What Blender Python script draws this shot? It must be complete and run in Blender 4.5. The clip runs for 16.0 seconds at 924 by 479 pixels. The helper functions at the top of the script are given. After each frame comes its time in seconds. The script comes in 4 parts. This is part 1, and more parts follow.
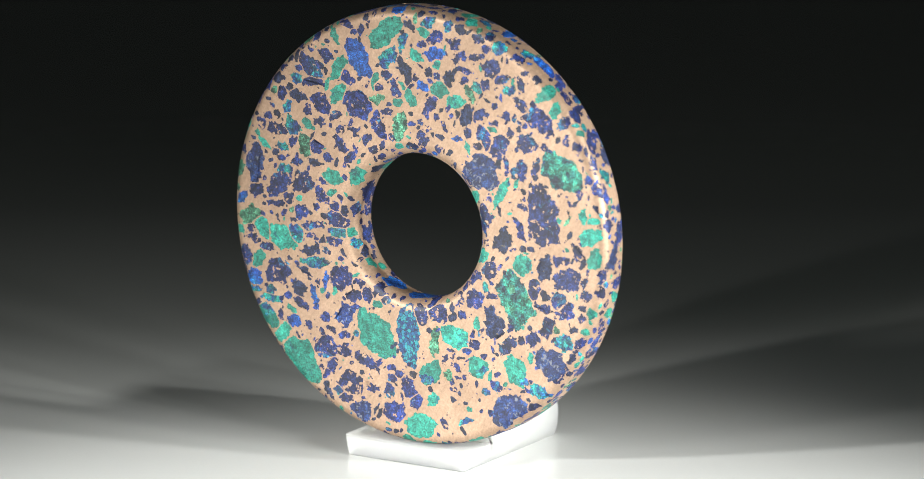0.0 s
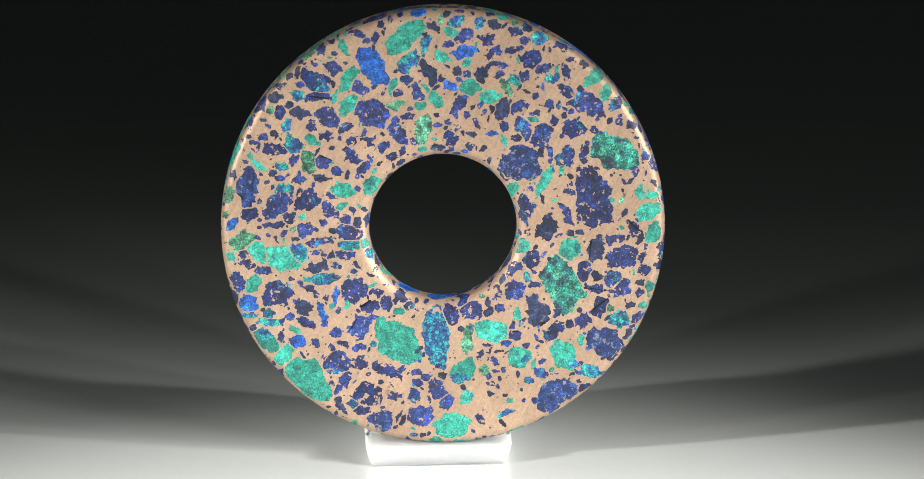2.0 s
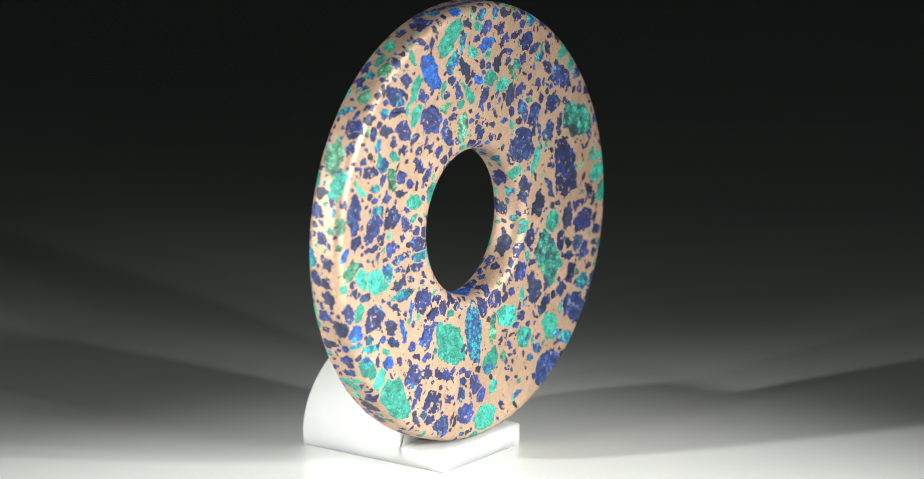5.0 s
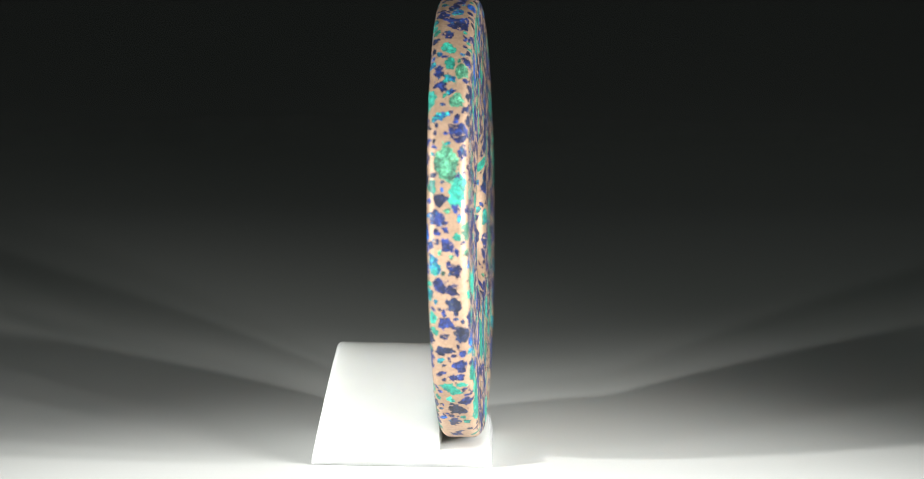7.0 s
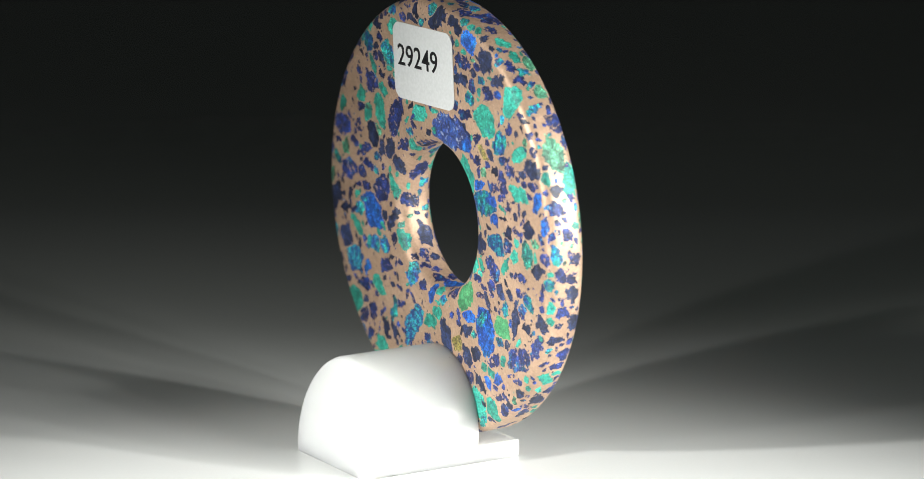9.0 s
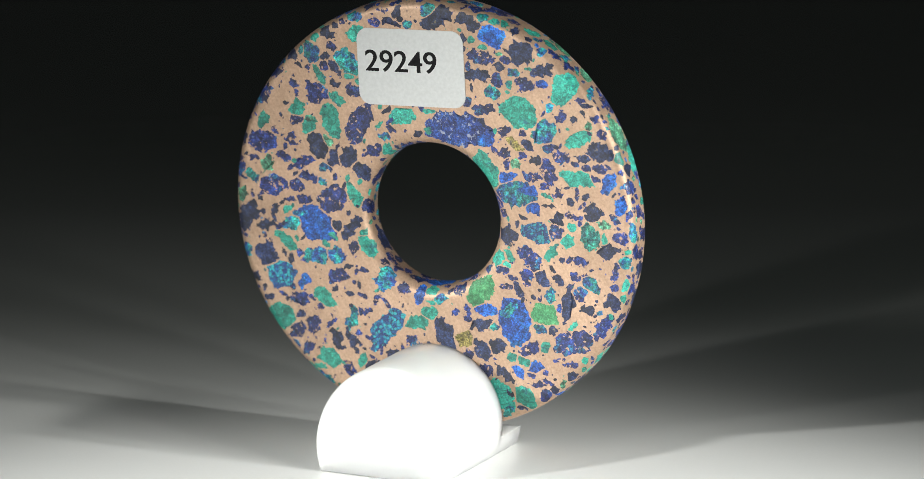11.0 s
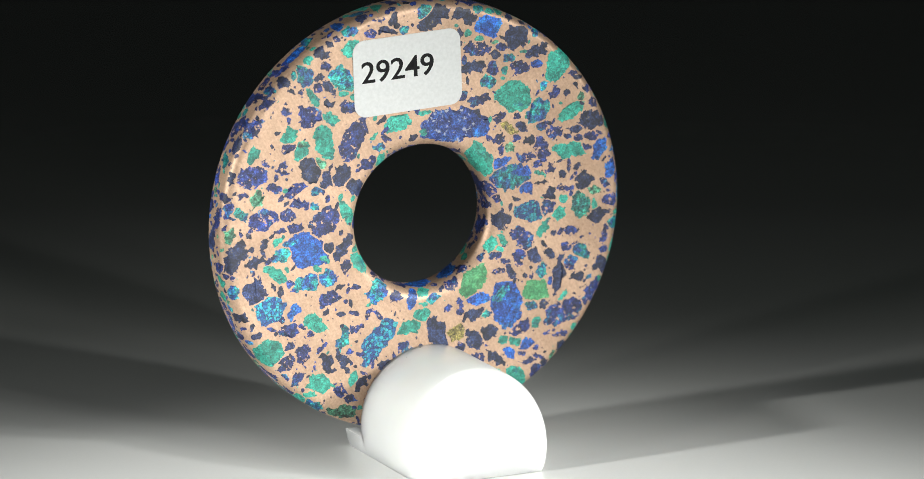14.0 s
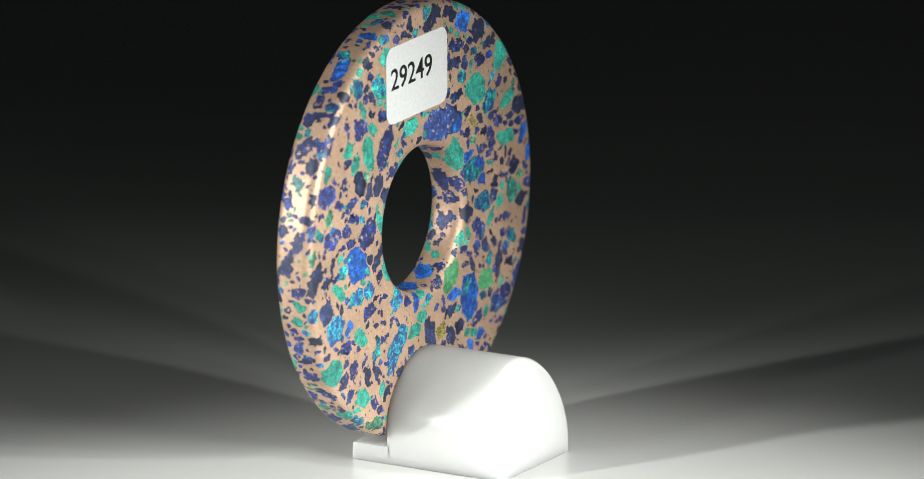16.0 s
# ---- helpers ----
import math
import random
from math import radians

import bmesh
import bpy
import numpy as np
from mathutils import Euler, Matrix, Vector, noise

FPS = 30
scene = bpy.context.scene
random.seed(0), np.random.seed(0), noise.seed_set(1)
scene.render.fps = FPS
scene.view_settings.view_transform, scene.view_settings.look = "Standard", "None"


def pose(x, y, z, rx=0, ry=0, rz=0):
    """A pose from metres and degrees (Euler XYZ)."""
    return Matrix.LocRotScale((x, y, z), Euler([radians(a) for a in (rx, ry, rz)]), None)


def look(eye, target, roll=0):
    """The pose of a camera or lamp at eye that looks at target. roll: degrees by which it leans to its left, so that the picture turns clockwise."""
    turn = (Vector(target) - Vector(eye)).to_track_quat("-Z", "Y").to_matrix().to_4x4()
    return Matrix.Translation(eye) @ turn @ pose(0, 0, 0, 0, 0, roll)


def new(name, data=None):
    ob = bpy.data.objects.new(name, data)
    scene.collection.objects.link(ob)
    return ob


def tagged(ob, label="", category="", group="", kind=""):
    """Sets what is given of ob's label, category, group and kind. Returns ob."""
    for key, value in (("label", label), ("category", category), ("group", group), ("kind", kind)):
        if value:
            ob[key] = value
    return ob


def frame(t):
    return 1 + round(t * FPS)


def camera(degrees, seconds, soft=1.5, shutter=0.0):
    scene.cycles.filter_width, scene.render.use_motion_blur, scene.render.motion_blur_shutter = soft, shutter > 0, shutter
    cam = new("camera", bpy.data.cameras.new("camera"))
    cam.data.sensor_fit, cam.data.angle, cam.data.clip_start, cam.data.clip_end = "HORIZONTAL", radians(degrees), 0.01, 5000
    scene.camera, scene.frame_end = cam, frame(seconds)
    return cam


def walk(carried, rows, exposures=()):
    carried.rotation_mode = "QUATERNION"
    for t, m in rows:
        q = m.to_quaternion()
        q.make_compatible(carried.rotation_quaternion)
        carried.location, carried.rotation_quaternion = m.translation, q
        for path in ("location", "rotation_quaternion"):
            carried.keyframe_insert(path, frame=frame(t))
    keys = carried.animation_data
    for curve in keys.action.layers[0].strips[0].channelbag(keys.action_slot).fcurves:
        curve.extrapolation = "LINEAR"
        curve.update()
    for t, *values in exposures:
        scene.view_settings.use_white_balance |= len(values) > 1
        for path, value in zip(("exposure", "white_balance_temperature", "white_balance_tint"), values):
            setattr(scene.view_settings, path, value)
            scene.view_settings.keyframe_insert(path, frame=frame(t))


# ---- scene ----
# the still camera, slightly above the little disc
cam = camera(9.094, 16.0, soft=0.7)
# a close-up lens: sharp a little in front of the axis, softer before and behind
cam.data.dof.use_dof, cam.data.dof.focus_distance, cam.data.dof.aperture_fstop = True, 0.918, 18.0
VIEW = pose(0, -0.8976, 0.24899, 90 - 13.427, 0, -0.28)
# the clip's camera adjusts its gain a little as the disc turns
walk(cam, [(0, VIEW), (16, VIEW)], exposures=[(0, 0.08), (1, -0.05), (2, -0.06), (4, 0.02), (6.5, 0.36), (8, 0.45), (9, 0.30), (11.5, -0.13), (12.5, -0.25), (14, -0.19), (16, -0.18)])

# ---- light: a dark studio with two rows of lamps at the sides, a little in front ----
world = bpy.data.worlds.new("studio_dark")
scene.world = world
world.use_nodes = True
world.node_tree.nodes["Background"].inputs[0].default_value = (0.9, 1.0, 0.95, 1)
world.node_tree.nodes["Background"].inputs[1].default_value = 0.086


def lamp_head(name, azimuth, elevation, distance, power, cone=38, aim=(0, 0, 0.022)):
    """A small bright spot head that is aimed at the disc from beside the camera."""
    a, e = radians(azimuth), radians(elevation)
    eye = (distance * math.cos(e) * math.sin(a), -distance * math.cos(e) * math.cos(a), distance * math.sin(e))
    data = bpy.data.lights.new(name, "SPOT")
    data.energy, data.spot_size, data.spot_blend, data.shadow_soft_size = power, radians(cone), 1.0, 0.010
    data.color = (0.985, 0.995, 0.955)
    lamp = new(name, data)
    lamp.matrix_world = look(eye, aim)
    return lamp


# each side lamp is a row of small heads: the outer ones aimed across the disc at the far side of the sheet, the inner ones wide
lamp_head("lamp_left", -62, 17.5, 0.45, 11.8, 32, (0.18, -0.012, -0.05))
lamp_head("lamp_left", -46, 17.5, 0.45, 1.5, 48, (0.05, 0.02, 0.0))
for azimuth, power in ((66, 7.8), (59, 4.9), (52, 2.6)):
    lamp_head("lamp_right", azimuth, 17.5, 0.45, power, 31, (-0.19, 0.0, -0.05))
for azimuth, power in ((45, 2.8), (38, 1.3)):
    lamp_head("lamp_right", azimuth, 17.5, 0.45, power, 36, (-0.13, 0.05, -0.02))


# ---- node helpers and materials ----
def material(name, rough=0.5, metal=0.0, spec=0.5):
    m = bpy.data.materials.new(name)
    m.use_nodes = True
    nt = m.node_tree
    b = nt.nodes["Principled BSDF"]
    b.inputs["Roughness"].default_value = rough
    b.inputs["Metallic"].default_value = metal
    b.inputs["Specular IOR Level"].default_value = spec
    return m, nt, b


def link(nt, a, b):
    nt.links.new(a, b)


def coords(nt, per_object=True):
    """Object coordinates, shifted for each object."""
    tc = nt.nodes.new("ShaderNodeTexCoord")
    if not per_object:
        return tc.outputs["Object"]
    info = nt.nodes.new("ShaderNodeObjectInfo")
    mul = nt.nodes.new("ShaderNodeMath")
    mul.operation = "MULTIPLY"
    mul.inputs[1].default_value = 0.37
    link(nt, info.outputs["Random"], mul.inputs[0])
    add = nt.nodes.new("ShaderNodeVectorMath")
    add.operation = "ADD"
    link(nt, tc.outputs["Object"], add.inputs[0])
    link(nt, mul.outputs[0], add.inputs[1])
    return add.outputs[0]


def noise_tex(nt, vec, scale, detail=4, rough=0.6, distort=0.0):
    n = nt.nodes.new("ShaderNodeTexNoise")
    n.inputs["Scale"].default_value = scale
    n.inputs["Detail"].default_value = detail
    n.inputs["Roughness"].default_value = rough
    n.inputs["Distortion"].default_value = distort
    link(nt, vec, n.inputs["Vector"])
    return n.outputs["Fac"]


def cells(nt, vec, scale, feature="F1", out="Distance"):
    n = nt.nodes.new("ShaderNodeTexVoronoi")
    n.feature = feature
    n.inputs["Scale"].default_value = scale
    link(nt, vec, n.inputs["Vector"])
    return n.outputs[out]


def ramp(nt, fac, stops, interpolation="LINEAR"):
    r = nt.nodes.new("ShaderNodeValToRGB")
    r.color_ramp.interpolation = interpolation
    e = r.color_ramp.elements
    while len(e) < len(stops):
        e.new(0.5)
    for k, (pos, col) in enumerate(stops):
        e[k].position = pos
        e[k].color = (*col, 1) if len(col) == 3 else col
    link(nt, fac, r.inputs[0])
    return r.outputs[0]


def mix(nt, fac, a, b, mode="MIX"):
    n = nt.nodes.new("ShaderNodeMix")
    n.data_type = "RGBA"
    n.blend_type = mode
    for sock, val in ((n.inputs[0], fac), (n.inputs[6], a), (n.inputs[7], b)):
        if isinstance(val, (int, float)):
            sock.default_value = val
        elif isinstance(val, tuple):
            sock.default_value = (*val, 1)
        else:
            link(nt, val, sock)
    return n.outputs[2]


def bump(nt, b, height, strength, distance):
    n = nt.nodes.new("ShaderNodeBump")
    n.inputs["Strength"].default_value = strength
    n.inputs["Distance"].default_value = distance
    link(nt, height, n.inputs["Height"])
    link(nt, n.outputs[0], b.inputs["Normal"])


BLACK, WHITE = (0, 0, 0), (1, 1, 1)
COPPER_A, COPPER_B = (0.51, 0.348, 0.244), (0.41, 0.276, 0.190)


def copper_colour(nt, vec):
    broad = noise_tex(nt, vec, 130, 3)
    fine = noise_tex(nt, vec, 2600, 3, 0.7)
    col = ramp(nt, broad, [(0.35, COPPER_B), (0.65, COPPER_A)])
    grain = ramp(nt, fine, [(0.35, (0.84, 0.82, 0.80)), (0.65, (1.1, 1.1, 1.1))])
    return mix(nt, 1.0, col, grain, "MULTIPLY"), fine


def make_copper():
    """Ground copper powder set in resin, brushed and polished, with tiny mineral specks."""
    m, nt, b = material("copper_matrix", 0.46, 0.44)
    vec = coords(nt, False)
    col, fine = copper_colour(nt, vec)
    speck = cells(nt, vec, 900)
    gate = ramp(nt, noise_tex(nt, vec, 260, 2), [(0.56, BLACK), (0.62, WHITE)])
    dots = ramp(nt, speck, [(0.16, WHITE), (0.2, BLACK)])
    fac = mix(nt, 1.0, dots, gate, "MULTIPLY")
    col = mix(nt, fac, col, (0.05, 0.045, 0.07))
    stretch = nt.nodes.new("ShaderNodeMapping")
    turned = nt.nodes.new("ShaderNodeMapping")
    turned.inputs["Rotation"].default_value = (0, radians(62), 0)
    link(nt, vec, turned.inputs["Vector"])
    stretch.inputs["Scale"].default_value = (180, 180, 3200)
    link(nt, turned.outputs[0], stretch.inputs["Vector"])
    brushed = noise_tex(nt, stretch.outputs[0], 1.0, 2)
    lines = ramp(nt, brushed, [(0.36, (0.86,) * 3), (0.64, (1.1,) * 3)])
    link(nt, mix(nt, 0.5, col, lines, "MULTIPLY"), b.inputs["Base Color"])
    height = mix(nt, 0.4, brushed, fine)
    bump(nt, b, height, 0.35, 0.0001)
    link(nt, ramp(nt, noise_tex(nt, vec, 90, 3), [(0.3, (0.47,) * 3), (0.7, (0.57,) * 3)]), b.inputs["Roughness"])
    return m


def mineral(name, stops, scale, rough=0.54, specks=None, pits=0.0, cell=None, pit_scale=620, mottled=0.8, patch=None, streak=None, gritty=0.9):
    """A polished mineral chip: mottled colour, pale or dark specks, pits of copper, cell-like grains."""
    m, nt, b = material(name, rough, 0.0, 0.58)
    vec = coords(nt)
    big = noise_tex(nt, vec, scale, 5, 0.66, 0.4)
    col = ramp(nt, big, stops)
    if patch:
        where = ramp(nt, noise_tex(nt, vec, patch[0], 4, 0.7, 0.8), [(patch[1], BLACK), (patch[1] + 0.06, WHITE)])
        col = mix(nt, where, col, patch[2])
    if streak:
        crack = noise_tex(nt, vec, streak[0], 4, 0.6, 1.2)
        line = ramp(nt, crack, [(0.465, BLACK), (0.495, WHITE), (0.505, WHITE), (0.535, BLACK)])
        col = mix(nt, mix(nt, 1.0, line, (streak[1],) * 3, "MULTIPLY"), col, streak[2])
    mottle = noise_tex(nt, vec, 1000, 4, 0.7)
    col = mix(nt, mottled, col, ramp(nt, mottle, [(0.36, (0.35,) * 3), (0.5, (0.95,) * 3), (0.64, (2.1,) * 3)]), "MULTIPLY")
    grain = noise_tex(nt, vec, 3600, 2, 0.75)
    col = mix(nt, gritty, col, ramp(nt, grain, [(0.36, (0.35,) * 3), (0.5, (0.9,) * 3), (0.66, (2.0,) * 3)]), "MULTIPLY")
    if cell:
        edge = cells(nt, vec, cell, "DISTANCE_TO_EDGE")
        tone = cells(nt, vec, cell, "F1", "Color")
        sep = nt.nodes.new("ShaderNodeSeparateColor")
        link(nt, tone, sep.inputs[0])
        col = mix(nt, 0.75, col, ramp(nt, sep.outputs[0], stops))
        col = mix(nt, ramp(nt, edge, [(0.02, WHITE), (0.09, BLACK)]), col, (0.012, 0.02, 0.06))
    if specks:
        dots = ramp(nt, noise_tex(nt, vec, specks[0], 3, 0.75), [(specks[1], BLACK), (specks[1] + 0.05, WHITE)])
        col = mix(nt, dots, col, specks[2])
    if pits:
        holes = ramp(nt, noise_tex(nt, vec, pit_scale, 3, 0.6), [(pits, BLACK), (pits + 0.015, WHITE)])
        cu, _ = copper_colour(nt, vec)
        col = mix(nt, holes, col, cu)
        link(nt, mix(nt, holes, (0, 0, 0), (0.6, 0.6, 0.6)), b.inputs["Metallic"])
    info = nt.nodes.new("ShaderNodeObjectInfo")
    tone = ramp(nt, info.outputs["Random"], [(0.0, (0.66, 0.66, 0.68)), (0.5, (0.92, 0.92, 0.92)), (1.0, (1.25, 1.25, 1.3))])
    # the copper pits keep their own colour
    toned = mix(nt, 1.0, col, tone, "MULTIPLY")
    link(nt, mix(nt, holes, toned, col) if pits else toned, b.inputs["Base Color"])
    link(nt, ramp(nt, info.outputs["Random"], [(0, (rough - 0.06,) * 3), (1, (rough + 0.08,) * 3)]), b.inputs["Roughness"])
    bump(nt, b, grain, 0.45, 0.0001)
    return m


MAT = {
    "azurite": mineral("azurite", [(0.3, (0.009, 0.010, 0.036)), (0.48, (0.012, 0.022, 0.105)), (0.68, (0.020, 0.052, 0.26))], 420,
                       specks=(1500, 0.66, (0.22, 0.31, 0.45)), patch=(300, 0.585, (0.016, 0.15, 0.28)), streak=(430, 0.6, (0.006, 0.008, 0.03)), pits=0.615, pit_scale=1200),
    "bright": mineral("bright_azurite", [(0.3, (0.010, 0.03, 0.20)), (0.55, (0.010, 0.105, 0.43)), (0.75, (0.02, 0.25, 0.48))], 380, streak=(400, 0.6, (0.008, 0.012, 0.06))),
    "dusky": mineral("dusky_azurite", [(0.3, (0.010, 0.012, 0.024)), (0.55, (0.013, 0.022, 0.068)), (0.75, (0.03, 0.06, 0.17))], 480,
                     specks=(1000, 0.64, (0.17, 0.14, 0.08))),
    "malachite": mineral("malachite", [(0.3, (0.008, 0.12, 0.092)), (0.42, (0.018, 0.26, 0.19)), (0.7, (0.04, 0.40, 0.295))], 330, mottled=0.42, gritty=0.45, patch=(340, 0.59, (0.012, 0.11, 0.15)), streak=(420, 0.8, (0.010, 0.10, 0.085)),
                         specks=(700, 0.68, (0.01, 0.07, 0.09))),
    "teal": mineral("teal_mineral", [(0.36, (0.018, 0.035, 0.19)), (0.47, (0.012, 0.11, 0.26)), (0.54, (0.015, 0.27, 0.25)), (0.72, (0.035, 0.40, 0.31))], 620, streak=(380, 0.7, (0.010, 0.02, 0.07))),
    "mosaic": mineral("mosaic_mineral", [(0.25, (0.015, 0.03, 0.16)), (0.5, (0.012, 0.15, 0.34)), (0.75, (0.03, 0.40, 0.42))], 500, cell=2100),
    "olive": mineral("olive_mineral", [(0.34, (0.03, 0.045, 0.04)), (0.5, (0.05, 0.20, 0.12)), (0.62, (0.10, 0.34, 0.20)), (0.75, (0.22, 0.20, 0.09))], 520),
    "ochre": mineral("ochre_mineral", [(0.38, (0.03, 0.03, 0.05)), (0.52, (0.22, 0.18, 0.045)), (0.7, (0.34, 0.31, 0.09))], 460),
    "leaf": mineral("leaf_green_mineral", [(0.3, (0.024, 0.12, 0.05)), (0.5, (0.045, 0.22, 0.09)), (0.75, (0.10, 0.28, 0.12))], 420, mottled=0.4, gritty=0.5,
                    specks=(800, 0.69, (0.30, 0.27, 0.06))),
    "mixed": mineral("mixed_mineral", [(0.36, (0.02, 0.03, 0.06)), (0.47, (0.018, 0.16, 0.15)), (0.56, (0.03, 0.33, 0.23)), (0.72, (0.10, 0.30, 0.18))], 560, streak=(380, 0.7, (0.012, 0.02, 0.03))),
    "speckled": mineral("speckled_azurite", [(0.3, (0.008, 0.013, 0.055)), (0.5, (0.012, 0.030, 0.135)), (0.7, (0.022, 0.08, 0.26))], 480,
                        specks=(1100, 0.58, (0.22, 0.24, 0.30))),
    "pitted": mineral("pitted_azurite", [(0.3, (0.009, 0.010, 0.036)), (0.5, (0.012, 0.022, 0.098)), (0.7, (0.020, 0.048, 0.22))], 450, pits=0.57),
}
MAT["copper"] = make_copper()
PART = {"azurite": "azurite_chip", "bright": "bright_blue_chip", "dusky": "dark_chip", "malachite": "malachite_chip", "teal": "teal_chip",
        "mosaic": "mosaic_chip", "olive": "olive_chip", "ochre": "ochre_chip", "leaf": "green_chip", "mixed": "mixed_chip",
        "speckled": "speckled_chip", "pitted": "pitted_chip"}


def make_acrylic():
    m, nt, b = material("white_acrylic", 0.22, 0.0, 0.5)
    vec = coords(nt, False)
    link(nt, ramp(nt, noise_tex(nt, vec, 60, 3), [(0.3, (0.56, 0.57, 0.565)), (0.7, (0.60, 0.61, 0.605))]), b.inputs["Base Color"])
    b.inputs["Subsurface Weight"].default_value = 1.0
    b.inputs["Subsurface Radius"].default_value = (0.013, 0.013, 0.012)
    b.inputs["Subsurface Scale"].default_value = 1.0
    link(nt, ramp(nt, noise_tex(nt, vec, 500, 4), [(0.35, (0.22,) * 3), (0.7, (0.26,) * 3)]), b.inputs["Roughness"])
    return m


def make_sheet():
    """A glossy backing sheet, white at the front and darker grey towards the back."""
    m, nt, b = material("graduated_sheet", 0.2, 0.0, 0.5)
    tc = nt.nodes.new("ShaderNodeTexCoord")
    sep = nt.nodes.new("ShaderNodeSeparateXYZ")
    link(nt, tc.outputs["Object"], sep.inputs[0])
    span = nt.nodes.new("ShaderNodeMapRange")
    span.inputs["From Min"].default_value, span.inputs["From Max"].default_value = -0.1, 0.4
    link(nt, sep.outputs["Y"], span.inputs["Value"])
    # base colour by depth: white around the disc, dark grey at the far end
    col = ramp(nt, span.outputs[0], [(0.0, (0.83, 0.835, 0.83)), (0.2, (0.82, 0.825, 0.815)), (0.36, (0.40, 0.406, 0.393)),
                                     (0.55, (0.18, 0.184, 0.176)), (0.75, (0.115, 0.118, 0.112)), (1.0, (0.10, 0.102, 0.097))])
    speck = noise_tex(nt, tc.outputs["Object"], 2200, 3)
    col = mix(nt, 0.2, col, ramp(nt, speck, [(0.3, (0.92,) * 3), (0.7, (1.04,) * 3)]), "MULTIPLY")
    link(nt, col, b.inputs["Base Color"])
    link(nt, ramp(nt, noise_tex(nt, tc.outputs["Object"], 40, 4), [(0.3, (0.19,) * 3), (0.7, (0.22,) * 3)]), b.inputs["Roughness"])
    return m


def make_plain(name, a, b_, scale, rough):
    m, nt, b = material(name, rough)
    vec = coords(nt, False)
    link(nt, ramp(nt, noise_tex(nt, vec, scale, 4), [(0.3, a), (0.7, b_)]), b.inputs["Base Color"])
    return m, nt, b


MAT["acrylic"] = make_acrylic()
MAT["sheet"] = make_sheet()
MAT["paper"], _nt, _b = make_plain("label_paper", (0.49, 0.50, 0.50), (0.56, 0.57, 0.57), 1800, 0.6)
bump(_nt, _b, noise_tex(_nt, coords(_nt, False), 2500, 4), 0.12, 0.0001)
MAT["ink"], _, _ = make_plain("black_ink", (0.006, 0.006, 0.007), (0.012, 0.012, 0.012), 2500, 0.8)
MAT["ink"].node_tree.nodes["Principled BSDF"].inputs["Specular IOR Level"].default_value = 0.15
MAT["dark_wall"], _, _ = make_plain("dark_wall_paint", (0.30, 0.30, 0.30), (0.36, 0.36, 0.35), 3, 0.85)
MAT["lint"], _, _ = make_plain("lint", (0.5, 0.5, 0.5), (0.7, 0.7, 0.7), 900, 0.9)
MAT["dust"], _, _ = make_plain("dust_fleck", (0.08, 0.08, 0.08), (0.2, 0.2, 0.19), 900, 0.9)


# ---- mesh helpers ----
def mesh_from(name, verts, faces, mat, smooth=()):
    me = bpy.data.meshes.new(name)
    me.from_pydata(verts, [], faces)
    me.materials.append(mat)
    if smooth is True:
        me.polygons.foreach_set("use_smooth", [True] * len(faces))
    elif len(smooth):
        me.polygons.foreach_set("use_smooth", list(smooth))
    me.update()
    return me


def part(name, me, parent, label=""):
    ob = new(name, me)
    ob.parent = parent
    return tagged(ob, label) if label else ob


# ---- the setting: backing sheet and dark room ----
def build_setting():
    nx, prof = 2, []
    for k in range(21):
        prof.append((-0.75 + 0.0775 * k, 0.0))
    for k in range(1, 17):
        a = k / 16 * math.pi / 2
        prof.append((0.80 + 0.35 * math.sin(a), 0.35 - 0.35 * math.cos(a)))
    prof.append((1.15, 1.0))
    verts, faces = [], []
    for x in (-0.9, 0.9):
        for drop in (0.0, -0.0015):
            for y, z in prof:
                verts.append((x, y - (drop if z > 0.3 else 0), z + (drop if z <= 0.3 else 0)))
    n = len(prof)
    for k in range(n - 1):
        faces.append((k, 2 * n + k, 2 * n + k + 1, k + 1))
        faces.append((n + k, n + k + 1, 3 * n + k + 1, 3 * n + k))
        faces.append((k, k + 1, n + k + 1, n + k))
        faces.append((2 * n + k, 3 * n + k, 3 * n + k + 1, 2 * n + k + 1))
    faces += [(0, n, 3 * n, 2 * n), (n - 1, 3 * n - 1, 4 * n - 1, 2 * n - 1)]
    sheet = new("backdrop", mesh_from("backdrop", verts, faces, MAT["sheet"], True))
    tagged(sheet, "glossy plastic backing sheet, white in front and dark grey behind", "backdrop", kind="structure")

    def slab(name, lo, hi, label):
        v = [(x, y, z) for x in (lo[0], hi[0]) for y in (lo[1], hi[1]) for z in (lo[2], hi[2])]
        f = [(0, 1, 3, 2), (4, 6, 7, 5), (0, 4, 5, 1), (2, 3, 7, 6), (0, 2, 6, 4), (1, 5, 7, 3)]
        tagged(new(name, mesh_from(name, v, f, MAT["dark_wall"])), label, name.split("_")[0], kind="structure")

    slab("floor", (-1.7, -1.7, -0.80), (1.7, 1.7, -0.75), "grey studio floor")
    slab("wall_north", (-1.7, 1.7, -0.75), (1.7, 1.75, 1.7), "grey painted studio wall")
    slab("wall_south", (-1.7, -1.75, -0.75), (1.7, -1.7, 1.7), "grey painted studio wall")
    slab("wall_west", (-1.75, -1.75, -0.75), (-1.7, 1.75, 1.7), "grey painted studio wall")
    slab("wall_east", (1.7, -1.75, -0.75), (1.75, 1.75, 1.7), "grey painted studio wall")
    slab("table_top", (-0.95, -0.80, -0.04), (0.95, 1.25, -0.002), "grey table under the backing sheet")


